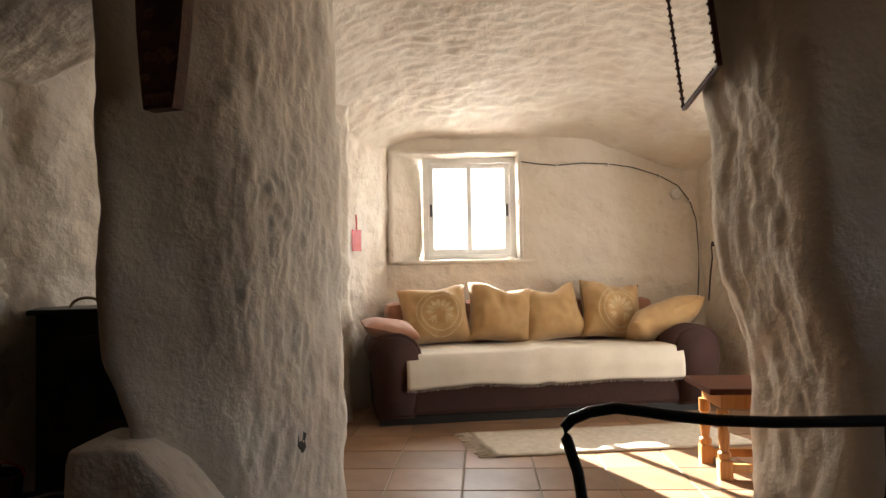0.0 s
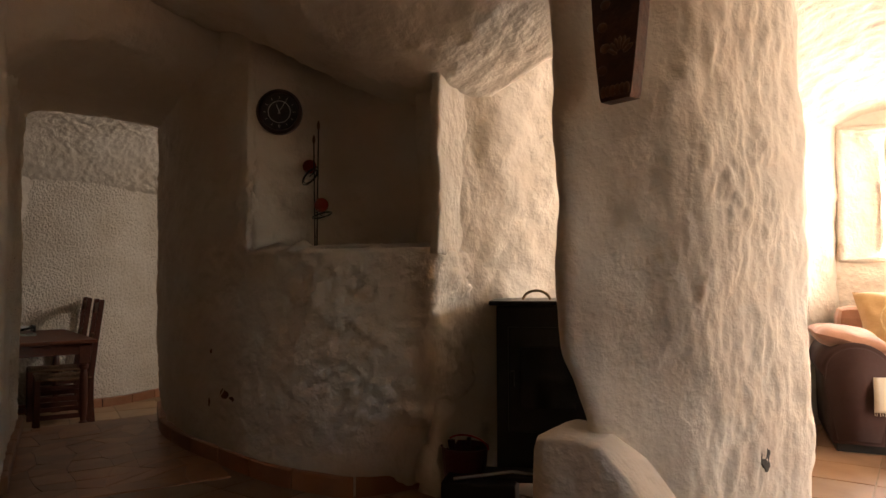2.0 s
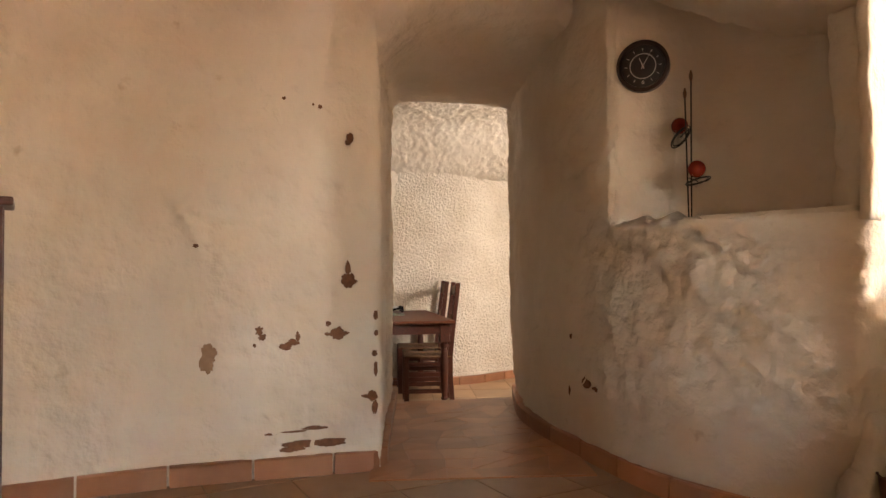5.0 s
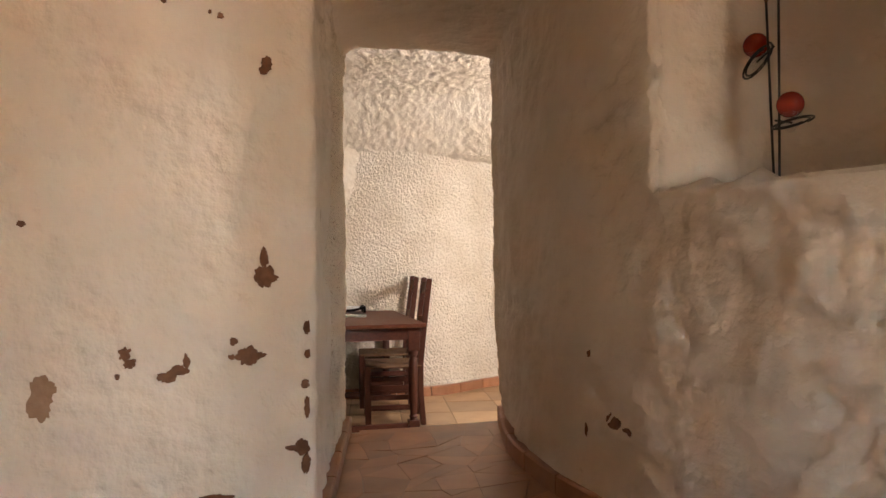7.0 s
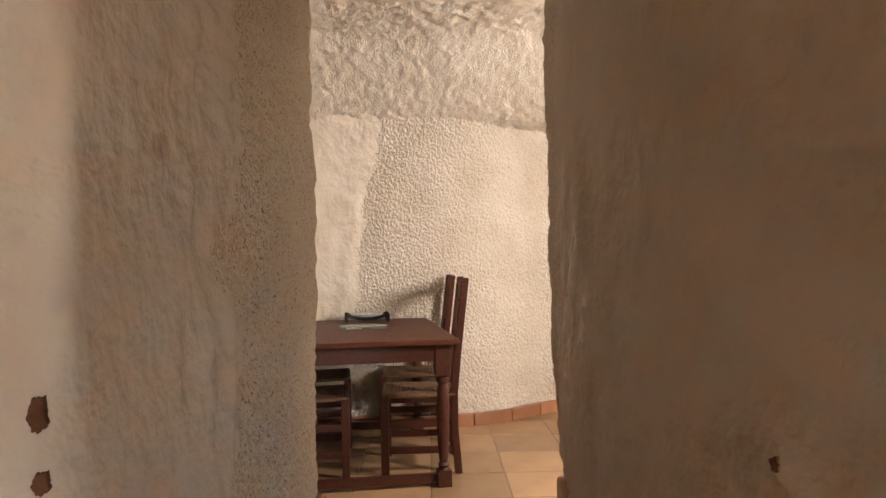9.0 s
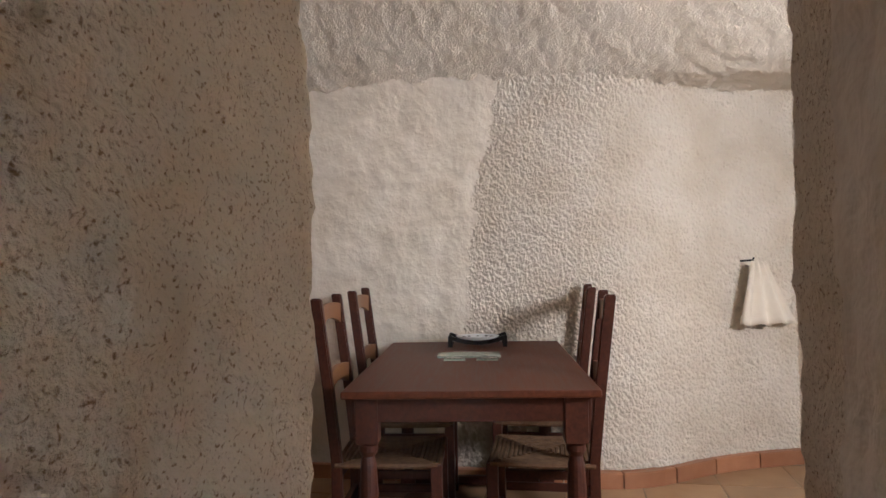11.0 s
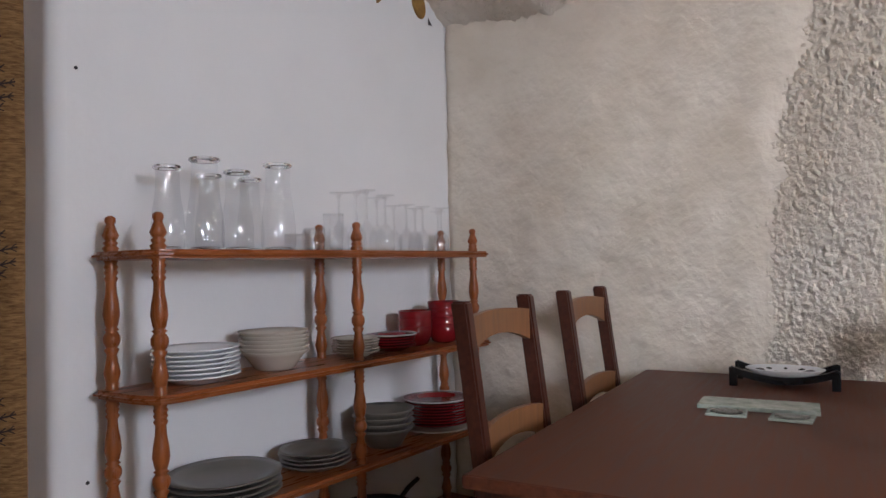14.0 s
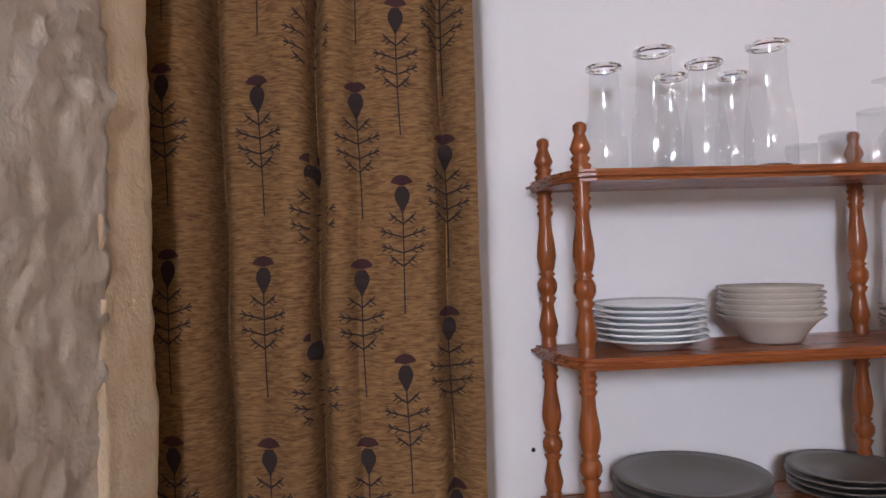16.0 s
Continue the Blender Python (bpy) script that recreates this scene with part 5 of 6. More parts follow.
def on_shelf(u, v, z, turn=0):
    """Pose at u along the shelf, v out from the wall, height z in the world; unmirrored."""
    p = Vector((-6.37, 1.45, 0)) + ALONG * u + ACROSS * v
    return Matrix.Translation((p.x, p.y, z)) @ Matrix.Rotation(math.atan2(0.463, -0.886) + turn, 4, "Z")


sh = thing("shelf_unit", on_shelf(0, 0, D_FLOOR), "varnished pine shelf unit with turned posts against the white wall", "shelf")
ZS = [0.905 - D_FLOOR, 0.53 - D_FLOOR, 0.182 - D_FLOOR, -0.16 - D_FLOOR]
for z in ZS:
    bm = bmesh.new()
    u0, u1, v0, v1, c = 0.05, 1.62, 0.06, 0.325, 0.05
    ring = [(u0, v0), (u1, v0), (u1, v1 - 0.03), (u1 - 0.03, v1), (u0 + 0.085, v1), (u0 + 0.05, v1 - 0.012), (u0 + 0.03, v1 - 0.04), (u0 + 0.012, v1 - 0.1)]
    a = [bm.verts.new((u, -v, z - 0.024)) for u, v in ring]
    b = [bm.verts.new((u, -v, z)) for u, v in ring]
    bm.faces.new(a)
    bm.faces.new(b[::-1])
    for i in range(len(ring)):
        j = (i + 1) % len(ring)
        bm.faces.new((a[j], a[i], b[i], b[j]))
    bmesh.ops.recalc_face_normals(bm, faces=bm.faces)
    bmesh.ops.bevel(bm, geom=[e for e in bm.edges if abs(e.verts[0].co.z - e.verts[1].co.z) < 1e-4], offset=0.009, segments=3, affect="EDGES")
    part("shelf_board", bm, PINE_BOARD, sh)


def baluster(h):
    """A turned length between two boards."""
    p = [(0.0, 0.017), (0.012, 0.019), (0.016, 0.015), (0.028, 0.019), (0.034, 0.014), (0.045, 0.019), (0.052, 0.015), (0.07, 0.017), (0.13, 0.022), (0.2, 0.017), (0.27, 0.013), (0.31, 0.02), (0.325, 0.014)]
    bead = [(0.34, 0.018), (0.37, 0.0225), (0.41, 0.0225), (0.435, 0.018), (0.45, 0.014), (0.465, 0.02), (0.48, 0.014)]
    rest = [(0.5, 0.017), (0.58, 0.0225), (0.66, 0.02), (0.75, 0.015), (0.83, 0.0135), (0.86, 0.019), (0.88, 0.014), (0.905, 0.019), (0.925, 0.015), (0.95, 0.019), (0.97, 0.015), (1.0, 0.019)]
    return [(r, t * h) for t, r in p + bead + rest]


POSTS = [(0.085, 0.095), (0.115, 0.285), (0.82, 0.12), (0.84, 0.285), (1.55, 0.1), (1.565, 0.26)]
for u, v in POSTS:
    bm = bmesh.new()
    zs = ZS[::-1]
    turned = [(0.016, 0), (0.02, 0.05), (0.016, zs[0] - 0.024)]
    for z0, z1 in zip(zs, zs[1:]):
        turned += [(r, z + z0) for r, z in baluster(z1 - 0.024 - z0)]
    top = zs[-1]
    lathe(bm, turned + [(0.018, top), (0.022, top + 0.01), (0.015, top + 0.016), (0.02, top + 0.024), (0.014, top + 0.03), (0.018, top + 0.036), (0.022, top + 0.044), (0.013, top + 0.068), (0.011, top + 0.074), (0.0145, top + 0.082), (0.014, top + 0.092), (0.006, top + 0.098)], 16, (u, -v, 0))
    part("post", bm, PINE, sh, smooth=True)


def glassware(name, u, v, z, profile, label, category, group):
    t = thing(name, on_shelf(u, v, z), label, category, group)
    bm = bmesh.new()
    lathe(bm, profile, 24, cap=False)
    bmesh.ops.recalc_face_normals(bm, faces=bm.faces)
    part("glass", bm, THIN_GLASS, t, smooth=True)
    return t


def hollow(outer, wall_t=0.0025, floor_t=0.006):
    """Outer (r, z) profile from the foot up, closed with an inner wall."""
    lip = [(outer[-1][0] - wall_t, outer[-1][1] + 0.001), (outer[-1][0] - wall_t, outer[-1][1] - 0.008)]
    return [(0.0008, floor_t), (outer[0][0] - wall_t, floor_t), (outer[0][0] - wall_t, 0.001)] + outer + lip


Z1, Z2, Z3 = 0.906, 0.531, 0.183
def carafe_profile(h, r):
    return hollow([(r * 0.85, 0), (r, 0.012), (r * 1.02, h * 0.25), (r * 0.9, h * 0.48), (r * 0.74, h * 0.66), (r * 0.7, h * 0.85), (r * 0.71, h * 0.95), (r * 0.76, h)], 0.003)


for u, v, h, r in ((0.205, 0.18, 0.235, 0.045), (0.31, 0.2, 0.265, 0.052), (0.392, 0.1, 0.235, 0.043), (0.425, 0.195, 0.24, 0.047), (0.535, 0.11, 0.235, 0.043), (0.555, 0.225, 0.27, 0.053)):
    t = glassware("carafe", u, v, Z1, carafe_profile(h, r), "clear glass carafe standing on the top shelf", "carafe", "carafes on the shelf")
    bm = bmesh.new()
    tube(bm, [(r * 0.76 * math.cos(k * math.pi / 12), r * 0.76 * math.sin(k * math.pi / 12), h - 0.002) for k in range(24)], 0.0055, 8, True)
    part("rim", bm, GLASS, t, "thick rolled glass rim")
    bm = bmesh.new()
    lathe(bm, [(r * 0.7, 0.0025), (r * 0.76, 0.004), (r * 0.76, 0.009), (r * 0.6, 0.011)], 24)
    part("base", bm, GLASS, t, "thick glass base")
for u, v, h, r in ((0.64, 0.2, 0.055, 0.033), (0.71, 0.22, 0.075, 0.036), (0.76, 0.15, 0.07, 0.034), (0.815, 0.2, 0.13, 0.036)):
    glassware("tumbler", u, v, Z1, hollow([(r * 0.85, 0), (r * 0.88, 0.004), (r, h)], 0.0025, 0.009), "clear glass tumbler on the top shelf", "glass", "tumblers on the shelf")
random.seed(5)
for k, (u, v, h) in enumerate(((0.9, 0.14, 0.215), (0.95, 0.23, 0.22), (1.0, 0.13, 0.225), (1.06, 0.22, 0.21), (1.1, 0.14, 0.21), (1.17, 0.23, 0.18), (1.21, 0.13, 0.185), (1.28, 0.22, 0.18), (1.33, 0.14, 0.18), (1.4, 0.22, 0.18), (1.47, 0.15, 0.175))):
    r = 0.036 if h > 0.2 else 0.032
    prof = [(r * 0.9, 0), (r, h * 0.15), (r * 0.92, h * 0.32), (r * 0.4, h * 0.45), (0.005, h * 0.5), (0.0042, h * 0.9), (0.012, h * 0.97), (r * 0.98, h * 0.99), (r * 0.98, h), (0.001, h)]
    inner = [(r * 0.86, h * 0.05), (r * 0.86, 0)]
    glassware("wine_glass", u, v, Z1, inner + prof, "clear stemmed wine glass standing upside down", "wine glass", "wine glasses on the shelf")


def stack(name, u, v, z, n, r, depth, step, mat, label, category, group, rim=None, square=0.0):
    for k in range(n):
        t = thing(name, on_shelf(u + 0.002 * math.sin(k * 2.1), v + 0.002 * math.cos(k * 1.7), z + step * k, 0.15 * math.sin(k)), label, category, group)
        bm = bmesh.new()
        lathe(bm, [(r * 0.52, 0), (r * 0.56, 0.003), (r * 0.7, depth * 0.45), (r * 0.84, depth * 0.78), (r, depth), (r * 0.99, depth + 0.003), (r * 0.82, depth * 0.8 + 0.003), (r * 0.66, depth * 0.4 + 0.004), (r * 0.5, 0.007), (0.002, 0.006)], 32)
        if square:
            for w in bm.verts:
                a = math.atan2(w.co.y, w.co.x)
                w.co.xy *= 1 + square * (abs(math.sin(2 * a)) - 0.5)
        part("dish", bm, mat, t, smooth=True)
        if rim and k == n - 1:
            bm = bmesh.new()
            tube(bm, [(r * math.cos(i * math.pi / 16), r * math.sin(i * math.pi / 16), depth + 0.002) for i in range(32)], 0.0025, 6, True)
            part("rim", bm, rim, t)


stack("plate", 0.285, 0.185, Z2, 7, 0.122, 0.022, 0.0125, PORCELAIN, "white porcelain plate in a stack on the shelf", "plate", "white plates on the shelf")
stack("bowl", 0.565, 0.18, Z2, 6, 0.108, 0.058, 0.0125, STONEWARE, "cream stoneware bowl in a stack on the shelf", "bowl", "cream bowls on the shelf", square=0.07)
stack("saucer", 0.92, 0.19, Z2, 6, 0.085, 0.018, 0.0095, STONEWARE, "small cream plate in a stack on the shelf", "plate", "small cream plates on the shelf")
stack("side_plate", 1.11, 0.19, Z2, 5, 0.095, 0.02, 0.01, RED_WARE, "small red plate with a pale rim in a stack", "plate", "small red plates on the shelf", rim=PORCELAIN)
for u, v, n in ((1.28, 0.17, 3), (1.43, 0.2, 4)):
    for k in range(n):
        t = thing("mug_bowl", on_shelf(u, v, Z2 + 0.03 * k), "deep red glazed bowl stacked on the shelf", "bowl", "red bowls on the shelf")
        bm = bmesh.new()
        lathe(bm, [(0.035, 0), (0.05, 0.006), (0.066, 0.04), (0.068, 0.078), (0.064, 0.08), (0.06, 0.04), (0.03, 0.01), (0.001, 0.01)], 28)
        part("body", bm, RED_WARE, t, smooth=True)
stack("platter", 0.36, 0.2, Z3, 4, 0.165, 0.026, 0.016, GREY_WARE, "large grey stoneware platter stacked on the lower shelf", "plate", "grey platters on the shelf")
stack("dinner_plate", 0.72, 0.19, Z3, 4, 0.12, 0.024, 0.014, GREY_WARE, "grey stoneware plate stacked on the lower shelf", "plate", "grey plates on the shelf")
stack("soup_bowl", 1.06, 0.19, Z3, 4, 0.115, 0.07, 0.022, GREY_WARE, "grey stoneware bowl stacked on the lower shelf", "bowl", "grey bowls on the shelf")
stack("cream_platter", 1.38, 0.19, Z3, 1, 0.155, 0.014, 0.01, STONEWARE, "flat cream platter under the red plates", "plate", "")
stack("red_plate", 1.38, 0.19, Z3 + 0.014, 9, 0.135, 0.02, 0.0115, RED_WARE, "dark red plate with a pale rim in a stack", "plate", "dark red plates on the shelf", rim=PORCELAIN)
pan = thing("wok", on_shelf(1.0, 0.19, -0.159), "dark round-bottomed pan on the lowest shelf", "pan")
bm = bmesh.new()
lathe(bm, [(0.06, 0), (0.1, 0.02), (0.14, 0.08), (0.15, 0.13), (0.145, 0.13), (0.09, 0.025), (0.001, 0.012)], 32)
part("body", bm, BLACK_IRON, pan, smooth=True)
bm = bmesh.new()
tube(bm, [(0.15, 0, 0.125), (0.19, 0.0, 0.15), (0.25, 0.0, 0.17)], 0.009, 8)
part("handle", bm, BLACK_IRON, pan)

# cut-out leaf border high on the white wall
GOLD = material("gold_leaf_motif", (0.36, 0.22, 0.06), 0.4, 0.2, second=(0.2, 0.1, 0.03), scale=18)
SLATE_INK = material("slate_motif", (0.06, 0.045, 0.045), 0.6)
border = thing("leaf_border", Matrix(), "row of painted gold leaf motifs with dark triangles", "wall decoration")


def wall_point(u, z, out=0.006):
    return Vector((-6.37, 1.45, 0)) + ALONG * u + ACROSS * (out - 0.025) + UP * z


def motif(u, z, w, h, tilt, mat, name, sharp):
    bm = bmesh.new()
    ring, low = [], []
    for i in range(28):
        a = 2 * math.pi * i / 28
        x, y = w * math.sin(a) * (abs(math.sin(a)) ** sharp), h * math.cos(a)
        c, s = math.cos(tilt), math.sin(tilt)
        ring.append(bm.verts.new(wall_point(u + x * c - y * s, z + x * s + y * c, 0.036)))
        low.append(bm.verts.new(wall_point(u + x * c - y * s, z + x * s + y * c, 0.01)))
    bm.faces.new(ring)
    for i in range(28):
        bm.faces.new((ring[i - 1], ring[i], low[i], low[i - 1]))
    bmesh.ops.recalc_face_normals(bm, faces=bm.faces)
    part(name, bm, mat, border)


def triangle(u, z, s, flip):
    bm = bmesh.new()
    q = [(0.5, -0.5), (0.5, 0.5), (-0.4, -0.5 * flip)]
    bm.faces.new([bm.verts.new(wall_point(u - s * a, z + s * b, 0.034)) for a, b in q])
    part("triangle", bm, SLATE_INK, border)


for u, z in ((1.12, 2.05), (0.72, 2.05), (0.32, 2.05)):
    motif(u, z, 0.042, 0.065, 0.35, GOLD, "oval_leaf", 0.0)
    motif(u + 0.19, z + 0.005, 0.026, 0.1, -0.35, GOLD, "pointed_leaf", 0.6)
    triangle(u + 0.1, z - 0.065, 0.045, 1)
    triangle(u + 0.14, z - 0.055, 0.05, -1)
    triangle(u + 0.27, z + 0.05, 0.04, 1)
motif(1.55, 2.035, 0.042, 0.065, 0.3, GOLD, "oval_leaf", 0.0)
triangle(1.63, 1.975, 0.035, 1)
triangle(1.5, 2.08, 0.035, 1)
for u, z in ((0.03, 1.42), (0.05, 0.27)):
    nail = thing("nail", Matrix.Translation(Vector((-6.37, 1.45, z)) + ALONG * (u + 0.01) + ACROSS * 0.003), "small dark nail in the white wall", "nail", "nails in the wall")
    bm = bmesh.new()
    bmesh.ops.create_icosphere(bm, subdivisions=1, radius=0.006)
    part("head", bm, BLACK_IRON, nail)

# thistle curtain in the doorway
HESSIAN = streaked("hessian", (0.12, 0.058, 0.02), (0.32, 0.185, 0.075), 0.9, (2.5, 2.5, 15), 13.0, 1.0)
THISTLE = material("thistle_print", (0.035, 0.022, 0.02), 0.9)
THISTLE_CAP = material("thistle_cap_print", (0.06, 0.02, 0.022), 0.9)
C0 = Vector((-5.6, 0.87, 0))


def curtain_point(s, z, out=0.0):
    fold = 0.008 * math.sin(s * 2 * math.pi / 0.13 + 0.2 * z) + 0.014 * math.sin(s * 2 * math.pi / 0.34 - 0.9)
    for c, deep, wide in ((0.02, 0.09, 0.035), (0.25, 0.12, 0.02), (0.505, 0.11, 0.018), (0.6, 0.022, 0.018), (0.83, 0.1, 0.03)):
        fold -= deep * math.exp(-abs((s - c - 0.01 * math.sin(1.3 * z + c * 9)) / wide) ** 1.4)
    side = 0.003 * math.sin(9 * z)
    return C0 + ALONG * (s + side) + ACROSS * (fold + out + 0.004 * noise.noise(Vector((s * 8, z * 3, 0)))) + UP * z


cur = thing("curtain", Matrix(), "brown hessian curtain printed with dark thistles", "curtain")
bm = bmesh.new()
NS, NZ = 200, 60
g = [[bm.verts.new(curtain_point(-0.06 + 1.05 * i / NS, -0.34 + 2.5 * j / NZ)) for j in range(NZ + 1)] for i in range(NS + 1)]
for i in range(NS):
    for j in range(NZ):
        bm.faces.new((g[i][j], g[i + 1][j], g[i + 1][j + 1], g[i][j + 1])[::-1])
cl = part("cloth", bm, HESSIAN, cur, smooth=True)
s = cl.modifiers.new("thickness", "SOLIDIFY")
s.thickness, s.offset = 0.003, -1
bm = bmesh.new()
tube(bm, [C0 + ALONG * a + UP * 2.18 for a in (-0.12, 0.4, 0.95)], 0.012, 8)
part("rod", bm, BLACK_IRON, cur, "black curtain rod")


def thistle(s0, z0):
    """One printed thistle: tufted cap, round head, thin stem with paired spiny leaves."""
    bm = bmesh.new()

    def poly(pts, mat=0):
        f = bm.faces.new([bm.verts.new(curtain_point(s0 + a, z0 + b, 0.009)) for a, b in pts])
        f.material_index = mat

    def stroke(a, b, w):
        (x0, y0), (x1, y1) = a, b
        n = max(2, int(math.hypot(x1 - x0, y1 - y0) / 0.012))
        dx, dy = x1 - x0, y1 - y0
        q = math.hypot(dx, dy)
        ox, oy = -dy / q * w / 2, dx / q * w / 2
        for k in range(n):
            t0, t1 = k / n, (k + 1) / n
            poly([(x0 + dx * t0 + ox, y0 + dy * t0 + oy), (x0 + dx * t1 + ox, y0 + dy * t1 + oy), (x0 + dx * t1 - ox, y0 + dy * t1 - oy), (x0 + dx * t0 - ox, y0 + dy * t0 - oy)])
    for k in range(8):   # cap in slices so that it follows the folds
        x0, x1 = -0.028 + 0.007 * k, -0.021 + 0.007 * k
        top = lambda x: 0.026 * math.sqrt(max(0.05, 1 - (x / 0.03) ** 2)) - 0.004
        poly([(x0, -0.006 + 0.25 * abs(x0)), (x1, -0.006 + 0.25 * abs(x1)), (x1, top(x1)), (x0, top(x0))], 1)
    for k in range(6):
        h = [0.009, 0.017, 0.02, 0.019, 0.014, 0.008, 0.003]
        z1, z2 = -0.008 - 0.011 * k, -0.019 - 0.011 * k
        poly([(-h[k], z1), (h[k], z1), (h[k + 1], z2), (-h[k + 1], z2)])
    stroke((0, -0.07), (0.004, -0.34), 0.0035)
    for z, w in ((-0.1, 0.03), (-0.135, 0.058), (-0.175, 0.055), (-0.21, 0.03)):
        for sg in (-1, 1):
            tip = (sg * w, z + 0.012 * (1 if w > 0.04 else 1.4))
            stroke((0.001, z - 0.006), tip, 0.0045)
            for f in (0.45, 0.75):
                b = (tip[0] * f, (z - 0.006) + (tip[1] - z + 0.006) * f)
                stroke(b, (b[0] + sg * 0.012, b[1] + 0.013), 0.003)
                stroke(b, (b[0] + sg * 0.013, b[1] - 0.009), 0.003)
    ob = part("thistle_print", bm, THISTLE, cur)
    ob.data.materials.append(THISTLE_CAP)


for s0, z0 in ((0.13, 1.225), (0.36, 1.2), (0.61, 1.185), (0.718, 1.4), (0.488, 1.0)):
    for k in range(-1, 3):
        z = z0 + 0.465 * (1 - k) - 0.465
        if -0.1 < z < 2.1:
            thistle(s0, z)
for s0, z0 in ((0.01, 1.0), (0.84, 1.05)):
    for k in range(-1, 3):
        thistle(s0, z0 - 0.465 * k)

# pale cloth hanging at the end of the dining wall
cloth = thing("hanging_cloth", Matrix.Translation((-6.96, 5.15, 0.0)), "pale cream cloth hanging against the stucco wall", "cloth")
bm = bmesh.new()
g = []
for i in range(25):
    u = i / 24
    g.append([bm.verts.new((0.05 + 0.02 * math.sin(u * 19) * (0.4 + w), (u - 0.3) * (0.1 + 0.3 * w), 0.85 - 0.37 * w + 0.012 * math.sin(u * 19 + 1))) for w in [j / 12 for j in range(13)]])
for i in range(24):
    for j in range(12):
        bm.faces.new((g[i][j], g[i + 1][j], g[i + 1][j + 1], g[i][j + 1]))
c1 = part("drape", bm, THROW, cloth, smooth=True)
s = c1.modifiers.new("thickness", "SOLIDIFY")
s.thickness = 0.004
bm = bmesh.new()
tube(bm, [(-0.06, -0.02, 0.86), (0.05, -0.02, 0.865), (0.06, -0.02, 0.88)], 0.006, 8)
part("hook", bm, BLACK_IRON, cloth, "black wall hook")

# ---- floors: tiles, flagstones, skirting, steps (last) ----
def base_sheet(name, ring, z, mat, label, thick=0.12):
    bm = bmesh.new()
    a = [bm.verts.new((x, y, z)) for x, y in ring]
    b = [bm.verts.new((x, y, z - thick)) for x, y in ring]
    bm.faces.new(a)
    bm.faces.new(b[::-1])
    for i in range(len(ring)):
        bm.faces.new((a[i - 1], a[i], b[i], b[i - 1]))
    bmesh.ops.recalc_face_normals(bm, faces=bm.faces)
    return tagged(mesh_object(name, bm, mat), label, "floor", "", "structure")


floor = base_sheet("floor", [(-4.2, -2.9), (2.95, -2.9), (2.95, 5.55), (-1.6, 5.55), (-2.6, 3.2), (-4.35, 3.25), (-4.5, 3.2), (-4.72, 2.5), (-4.6, 2.1)], -0.004, GROUT, "terracotta tile floor of the cave rooms")
floor_d = base_sheet("floor_dining", [(-8.6, 0.2), (-4.3, 0.2), (-4.3, 5.6), (-8.6, 5.6)], D_FLOOR - 0.004, GROUT, "ochre tile floor of the dining cave")


def tile_mesh(name, size, gap, h, mat):
    bm = bmesh.new()
    box(bm, (gap / 2, gap / 2, -0.006), (size - gap / 2, size - gap / 2, h), 0.0025)
    me = bpy.data.meshes.new(name)
    bm.to_mesh(me)
    bm.free()
    me.materials.append(mat)
    return me


def varied(name, a, b, rough):
    """Tile clay, varied from tile to tile."""
    mat = material(name, a, rough, second=b, scale=5, bumps=((18, 0.2, 0.004), (140, 0.12, 0.001)))
    n, l = mat.node_tree.nodes, mat.node_tree.links
    bsdf = n["Principled BSDF"]
    src = bsdf.inputs["Base Color"].links[0].from_socket
    hsv = n.new("ShaderNodeHueSaturation")
    info = n.new("ShaderNodeObjectInfo")
    mr = n.new("ShaderNodeMapRange")
    mr.inputs["To Min"].default_value, mr.inputs["To Max"].default_value = 0.78, 1.18
    l.new(info.outputs["Random"], mr.inputs["Value"])
    l.new(mr.outputs["Result"], hsv.inputs["Value"])
    l.new(src, hsv.inputs["Color"])
    l.new(hsv.outputs["Color"], bsdf.inputs["Base Color"])
    return mat


CLAY = varied("clay_tile", (0.33, 0.2, 0.115), (0.25, 0.14, 0.08), 0.4)
OCHRE = varied("ochre_clay_tile", (0.4, 0.255, 0.14), (0.33, 0.2, 0.108), 0.36)
SKIRT = varied("skirting_clay", (0.4, 0.19, 0.1), (0.32, 0.14, 0.07), 0.45)
FLAG = varied("flagstone_clay", (0.4, 0.18, 0.075), (0.3, 0.125, 0.052), 0.38)


def inside(x, y, ring):
    c = False
    for (x0, y0), (x1, y1) in zip(ring, ring[1:] + ring[:1]):
        if (y0 > y) != (y1 > y) and x < (x1 - x0) * (y - y0) / (y1 - y0) + x0:
            c = not c
    return c


def lay(parent, me, size, origin, angle, z, keep):
    R = Matrix.Rotation(angle, 4, "Z")
    for i in range(-25, 26):
        for j in range(-25, 26):
            c = R @ Vector(((i + 0.5) * size, (j + 0.5) * size, 0)) + Vector((*origin, 0))
            if keep(c.x, c.y):
                t = new("tile", me)
                t.parent = parent
                t.matrix_basis = Matrix.Translation((*origin, z + random.uniform(-0.001, 0.001))) @ R @ Matrix.Translation((i * size, j * size, 0))


random.seed(3)
LIVING = [(-3.75, -0.3), (2.1, -0.3), (2.1, 5.4), (-1.0, 5.4), (-2.1, 3.0), (-3.3, 2.62), (-3.7, 1.4)]
lay(floor, tile_mesh("clay_tile", 0.345, 0.007, 0.0, CLAY), 0.345, (0.085, 3.45), radians(-3.0), 0.0, lambda x, y: inside(x, y, LIVING))
lay(floor_d, tile_mesh("ochre_tile", 0.42, 0.007, 0.0, OCHRE), 0.42, (-6.6, 4.2), math.atan2(0.886, 0.463) - math.pi / 2, D_FLOOR, lambda x, y: -7.9 < x < -4.6 and 1.3 < y < 5.5)

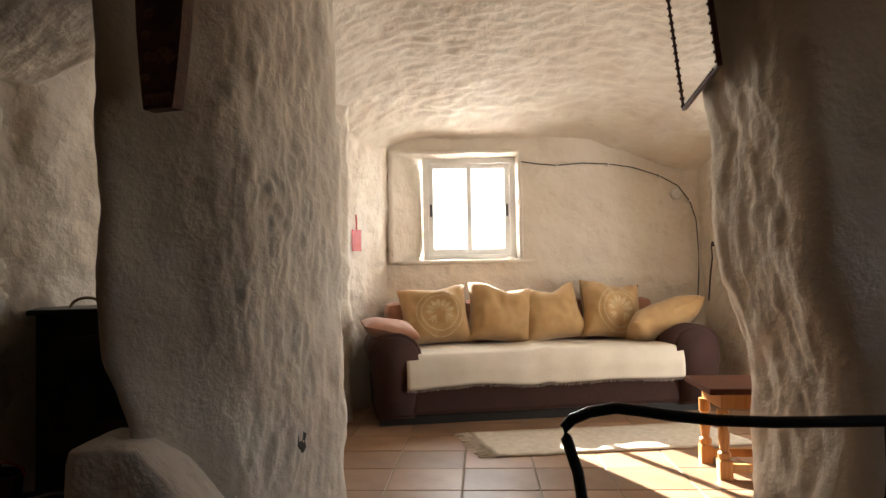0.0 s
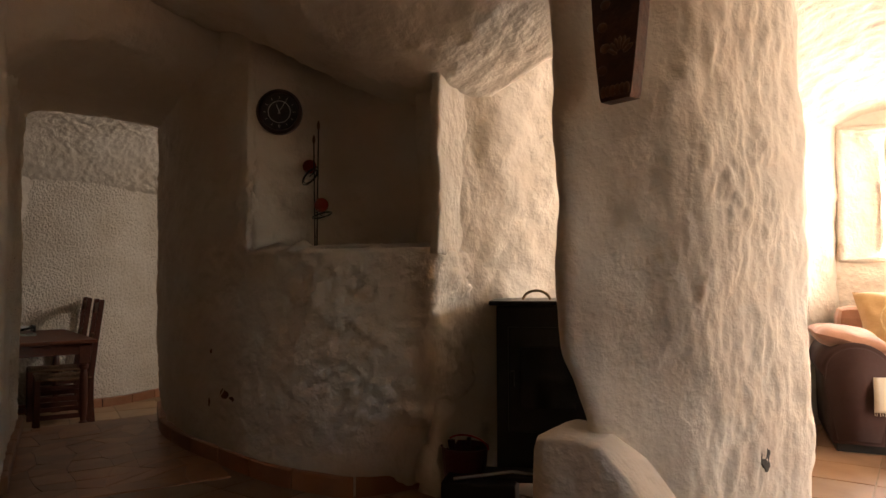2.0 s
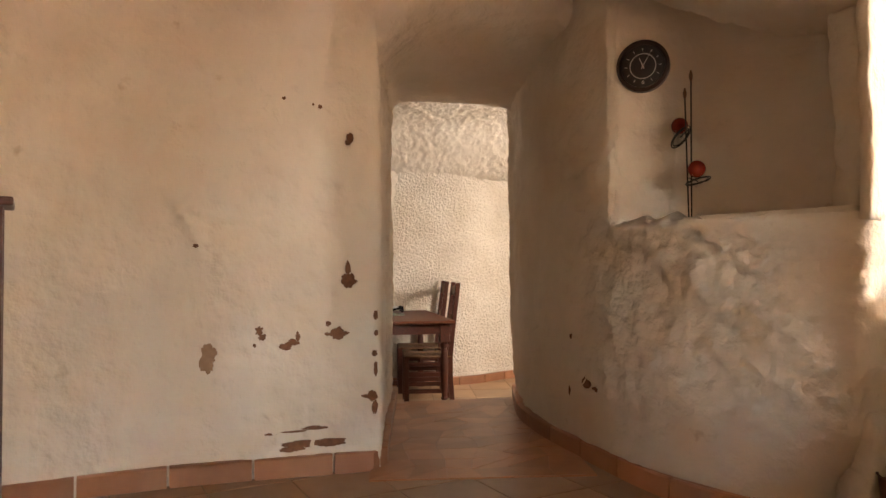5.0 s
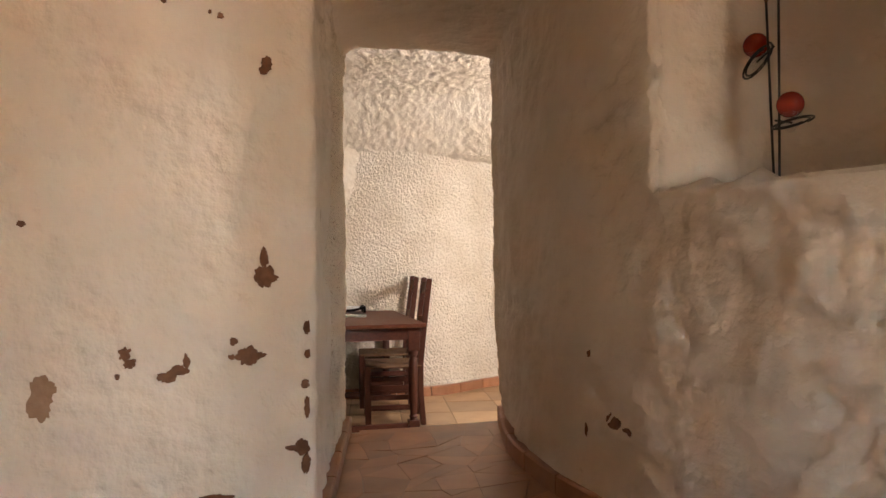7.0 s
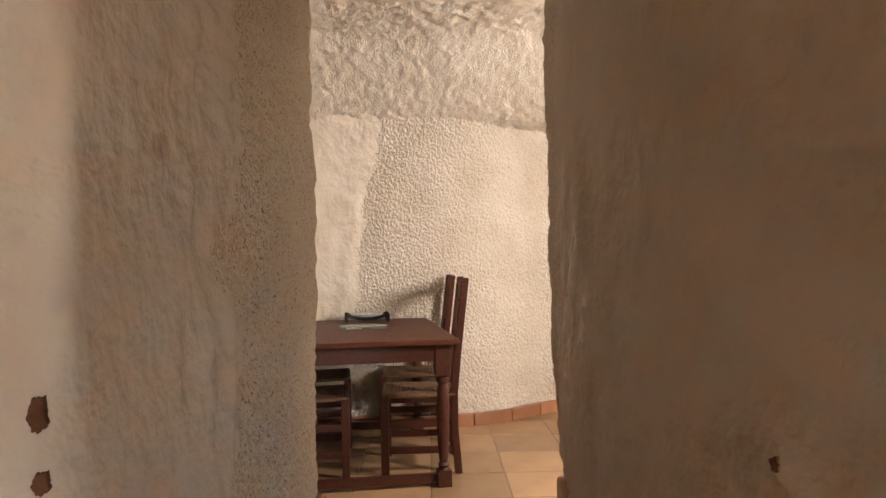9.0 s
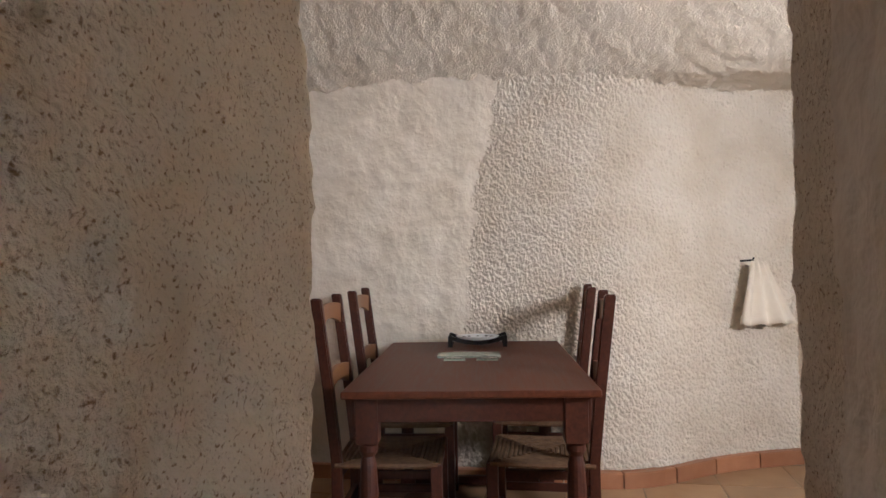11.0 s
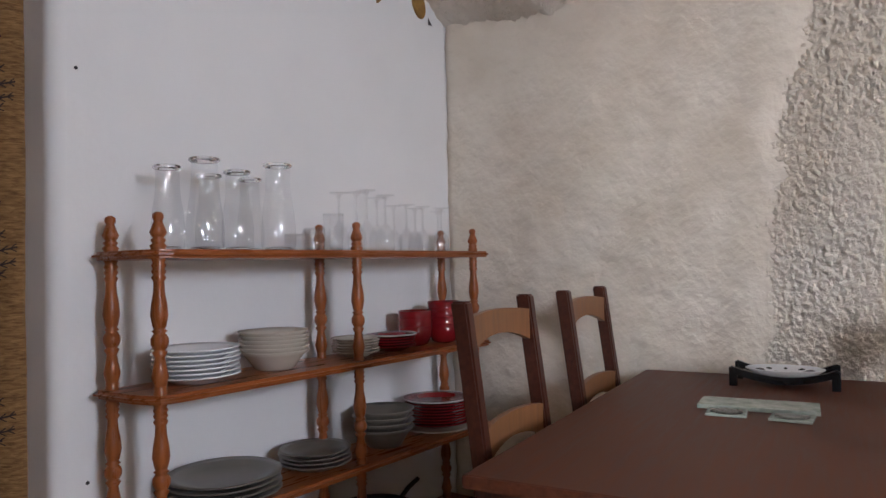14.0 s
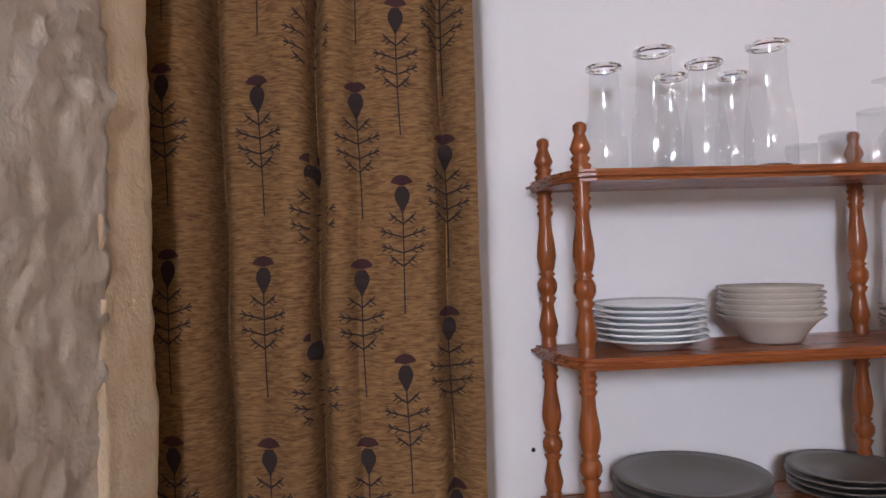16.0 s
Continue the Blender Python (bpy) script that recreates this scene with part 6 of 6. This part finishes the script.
# crazy paving in the passage
random.seed(11)
P_ORG = Vector((-3.45, 1.62, 0))
NA, NB = 11, 6
grid = [[P_ORG + ALONG * (1.62 * i / NA - 0.2 + random.uniform(-0.045, 0.045) * (0 < i < NA)) + ACROSS * (0.98 * j / NB - 0.04 + random.uniform(-0.045, 0.045) * (0 < j < NB)) for j in range(NB + 1)] for i in range(NA + 1)]
for i in range(NA):
    for j in range(NB):
        q = [grid[i][j], grid[i + 1][j], grid[i + 1][j + 1], grid[i][j + 1]]
        for tri in ((q,) if random.random() < 0.5 else (q[:3], [q[0], q[2], q[3]])):
            c = sum(tri, Vector()) / len(tri)
            bm = bmesh.new()
            top = [bm.verts.new(c + (p - c) * 0.984 + UP * (0.006 + random.uniform(0, 0.003))) for p in tri]
            low = [bm.verts.new(c + (p - c) * 0.99 + UP * -0.01) for p in tri]
            bm.faces.new(top)
            for k in range(len(tri)):
                bm.faces.new((top[k - 1], top[k], low[k], low[k - 1]))
            bmesh.ops.recalc_face_normals(bm, faces=bm.faces)
            mesh_object("flagstone", bm, FLAG, floor)

# middle step down to the dining cave
lip0, lip1 = Vector((-4.74, 2.42, 0)), Vector((-4.42, 3.24, 0))
step_dir = Vector((-0.93, 0.36, 0))
bm = bmesh.new()
ring = [lip0 + step_dir * -0.05, lip1 + step_dir * -0.05, lip1 + step_dir * 0.3, lip0 + step_dir * 0.3]
a = [bm.verts.new(p + UP * (D_FLOOR / 2)) for p in ring]
b = [bm.verts.new(p + UP * D_FLOOR) for p in ring]
bm.faces.new(a)
for i in range(4):
    bm.faces.new((a[i - 1], a[i], b[i], b[i - 1]))
bmesh.ops.recalc_face_normals(bm, faces=bm.faces)
tagged(mesh_object("step", bm, FLAG), "tiled middle step down to the dining cave", "step", "", "structure")
bm = bmesh.new()
ring = [lip0 + step_dir * -0.3, lip1 + step_dir * -0.3, lip1, lip0]
a = [bm.verts.new(p + UP * 0.002) for p in ring]
b = [bm.verts.new(p + UP * D_FLOOR) for p in ring]
bm.faces.new(a)
for i in range(4):
    bm.faces.new((a[i - 1], a[i], b[i], b[i - 1]))
bmesh.ops.recalc_face_normals(bm, faces=bm.faces)
tagged(mesh_object("step", bm, FLAG), "tiled upper step of the passage", "step", "", "structure")


def skirting(line, z, h, out, u0=0.0, u1=1.0, size=0.33):
    root = new("baseboard")
    tagged(root, "terracotta tile skirting along the wall", "skirting", "", "structure")
    n = max(1, round(line.length * (u1 - u0) / size))
    for k in range(n):
        a, b = u0 + (u1 - u0) * k / n, u0 + (u1 - u0) * (k + 1) / n
        bm = bmesh.new()
        rows = []
        for i in range(5):
            u = a + (b - a) * (0.015 + 0.97 * i / 4)
            d = (line(min(1, u + 0.004)) - line(max(0, u - 0.004))).normalized()
            nrm = Vector((-d.y, d.x, 0)) * out
            p = line(u) + UP * z
            rows.append([bm.verts.new(q) for q in (p - nrm * 0.04, p + nrm * 0.03, p + nrm * 0.03 + UP * h * 0.93, p + nrm * 0.022 + UP * h, p - nrm * 0.04 + UP * h)])
        for r1, r2 in zip(rows, rows[1:]):
            for i in range(5):
                bm.faces.new((r1[i], r1[(i + 1) % 5], r2[(i + 1) % 5], r2[i]))
        bm.faces.new(rows[0])
        bm.faces.new(rows[-1][::-1])
        bmesh.ops.recalc_face_normals(bm, faces=bm.faces)
        mesh_object("skirting_tile", bm, SKIRT, root)


skirting(polyline([(-3.78, -0.6), (-3.74, 0.4), (-3.66, 0.86), (-3.438, 1.617, 0.06), (-4.1, 1.98), (-4.76, 2.35)], 0.1), 0.0, 0.085, -1)
skirting(polyline([(-2.0, 2.72), (-2.17, 2.43, 0.08), (-2.55, 2.4), (-2.95, 2.49), (-3.45, 2.6), (-3.9, 2.77), (-4.48, 3.17)], 0.2), 0.0, 0.085, 1)
skirting(polyline([(-6.95, 5.5), (-7.0, 4.95), tuple(FAR_1[:2]), tuple(FAR_0[:2])], 0.25), D_FLOOR, 0.085, 1)
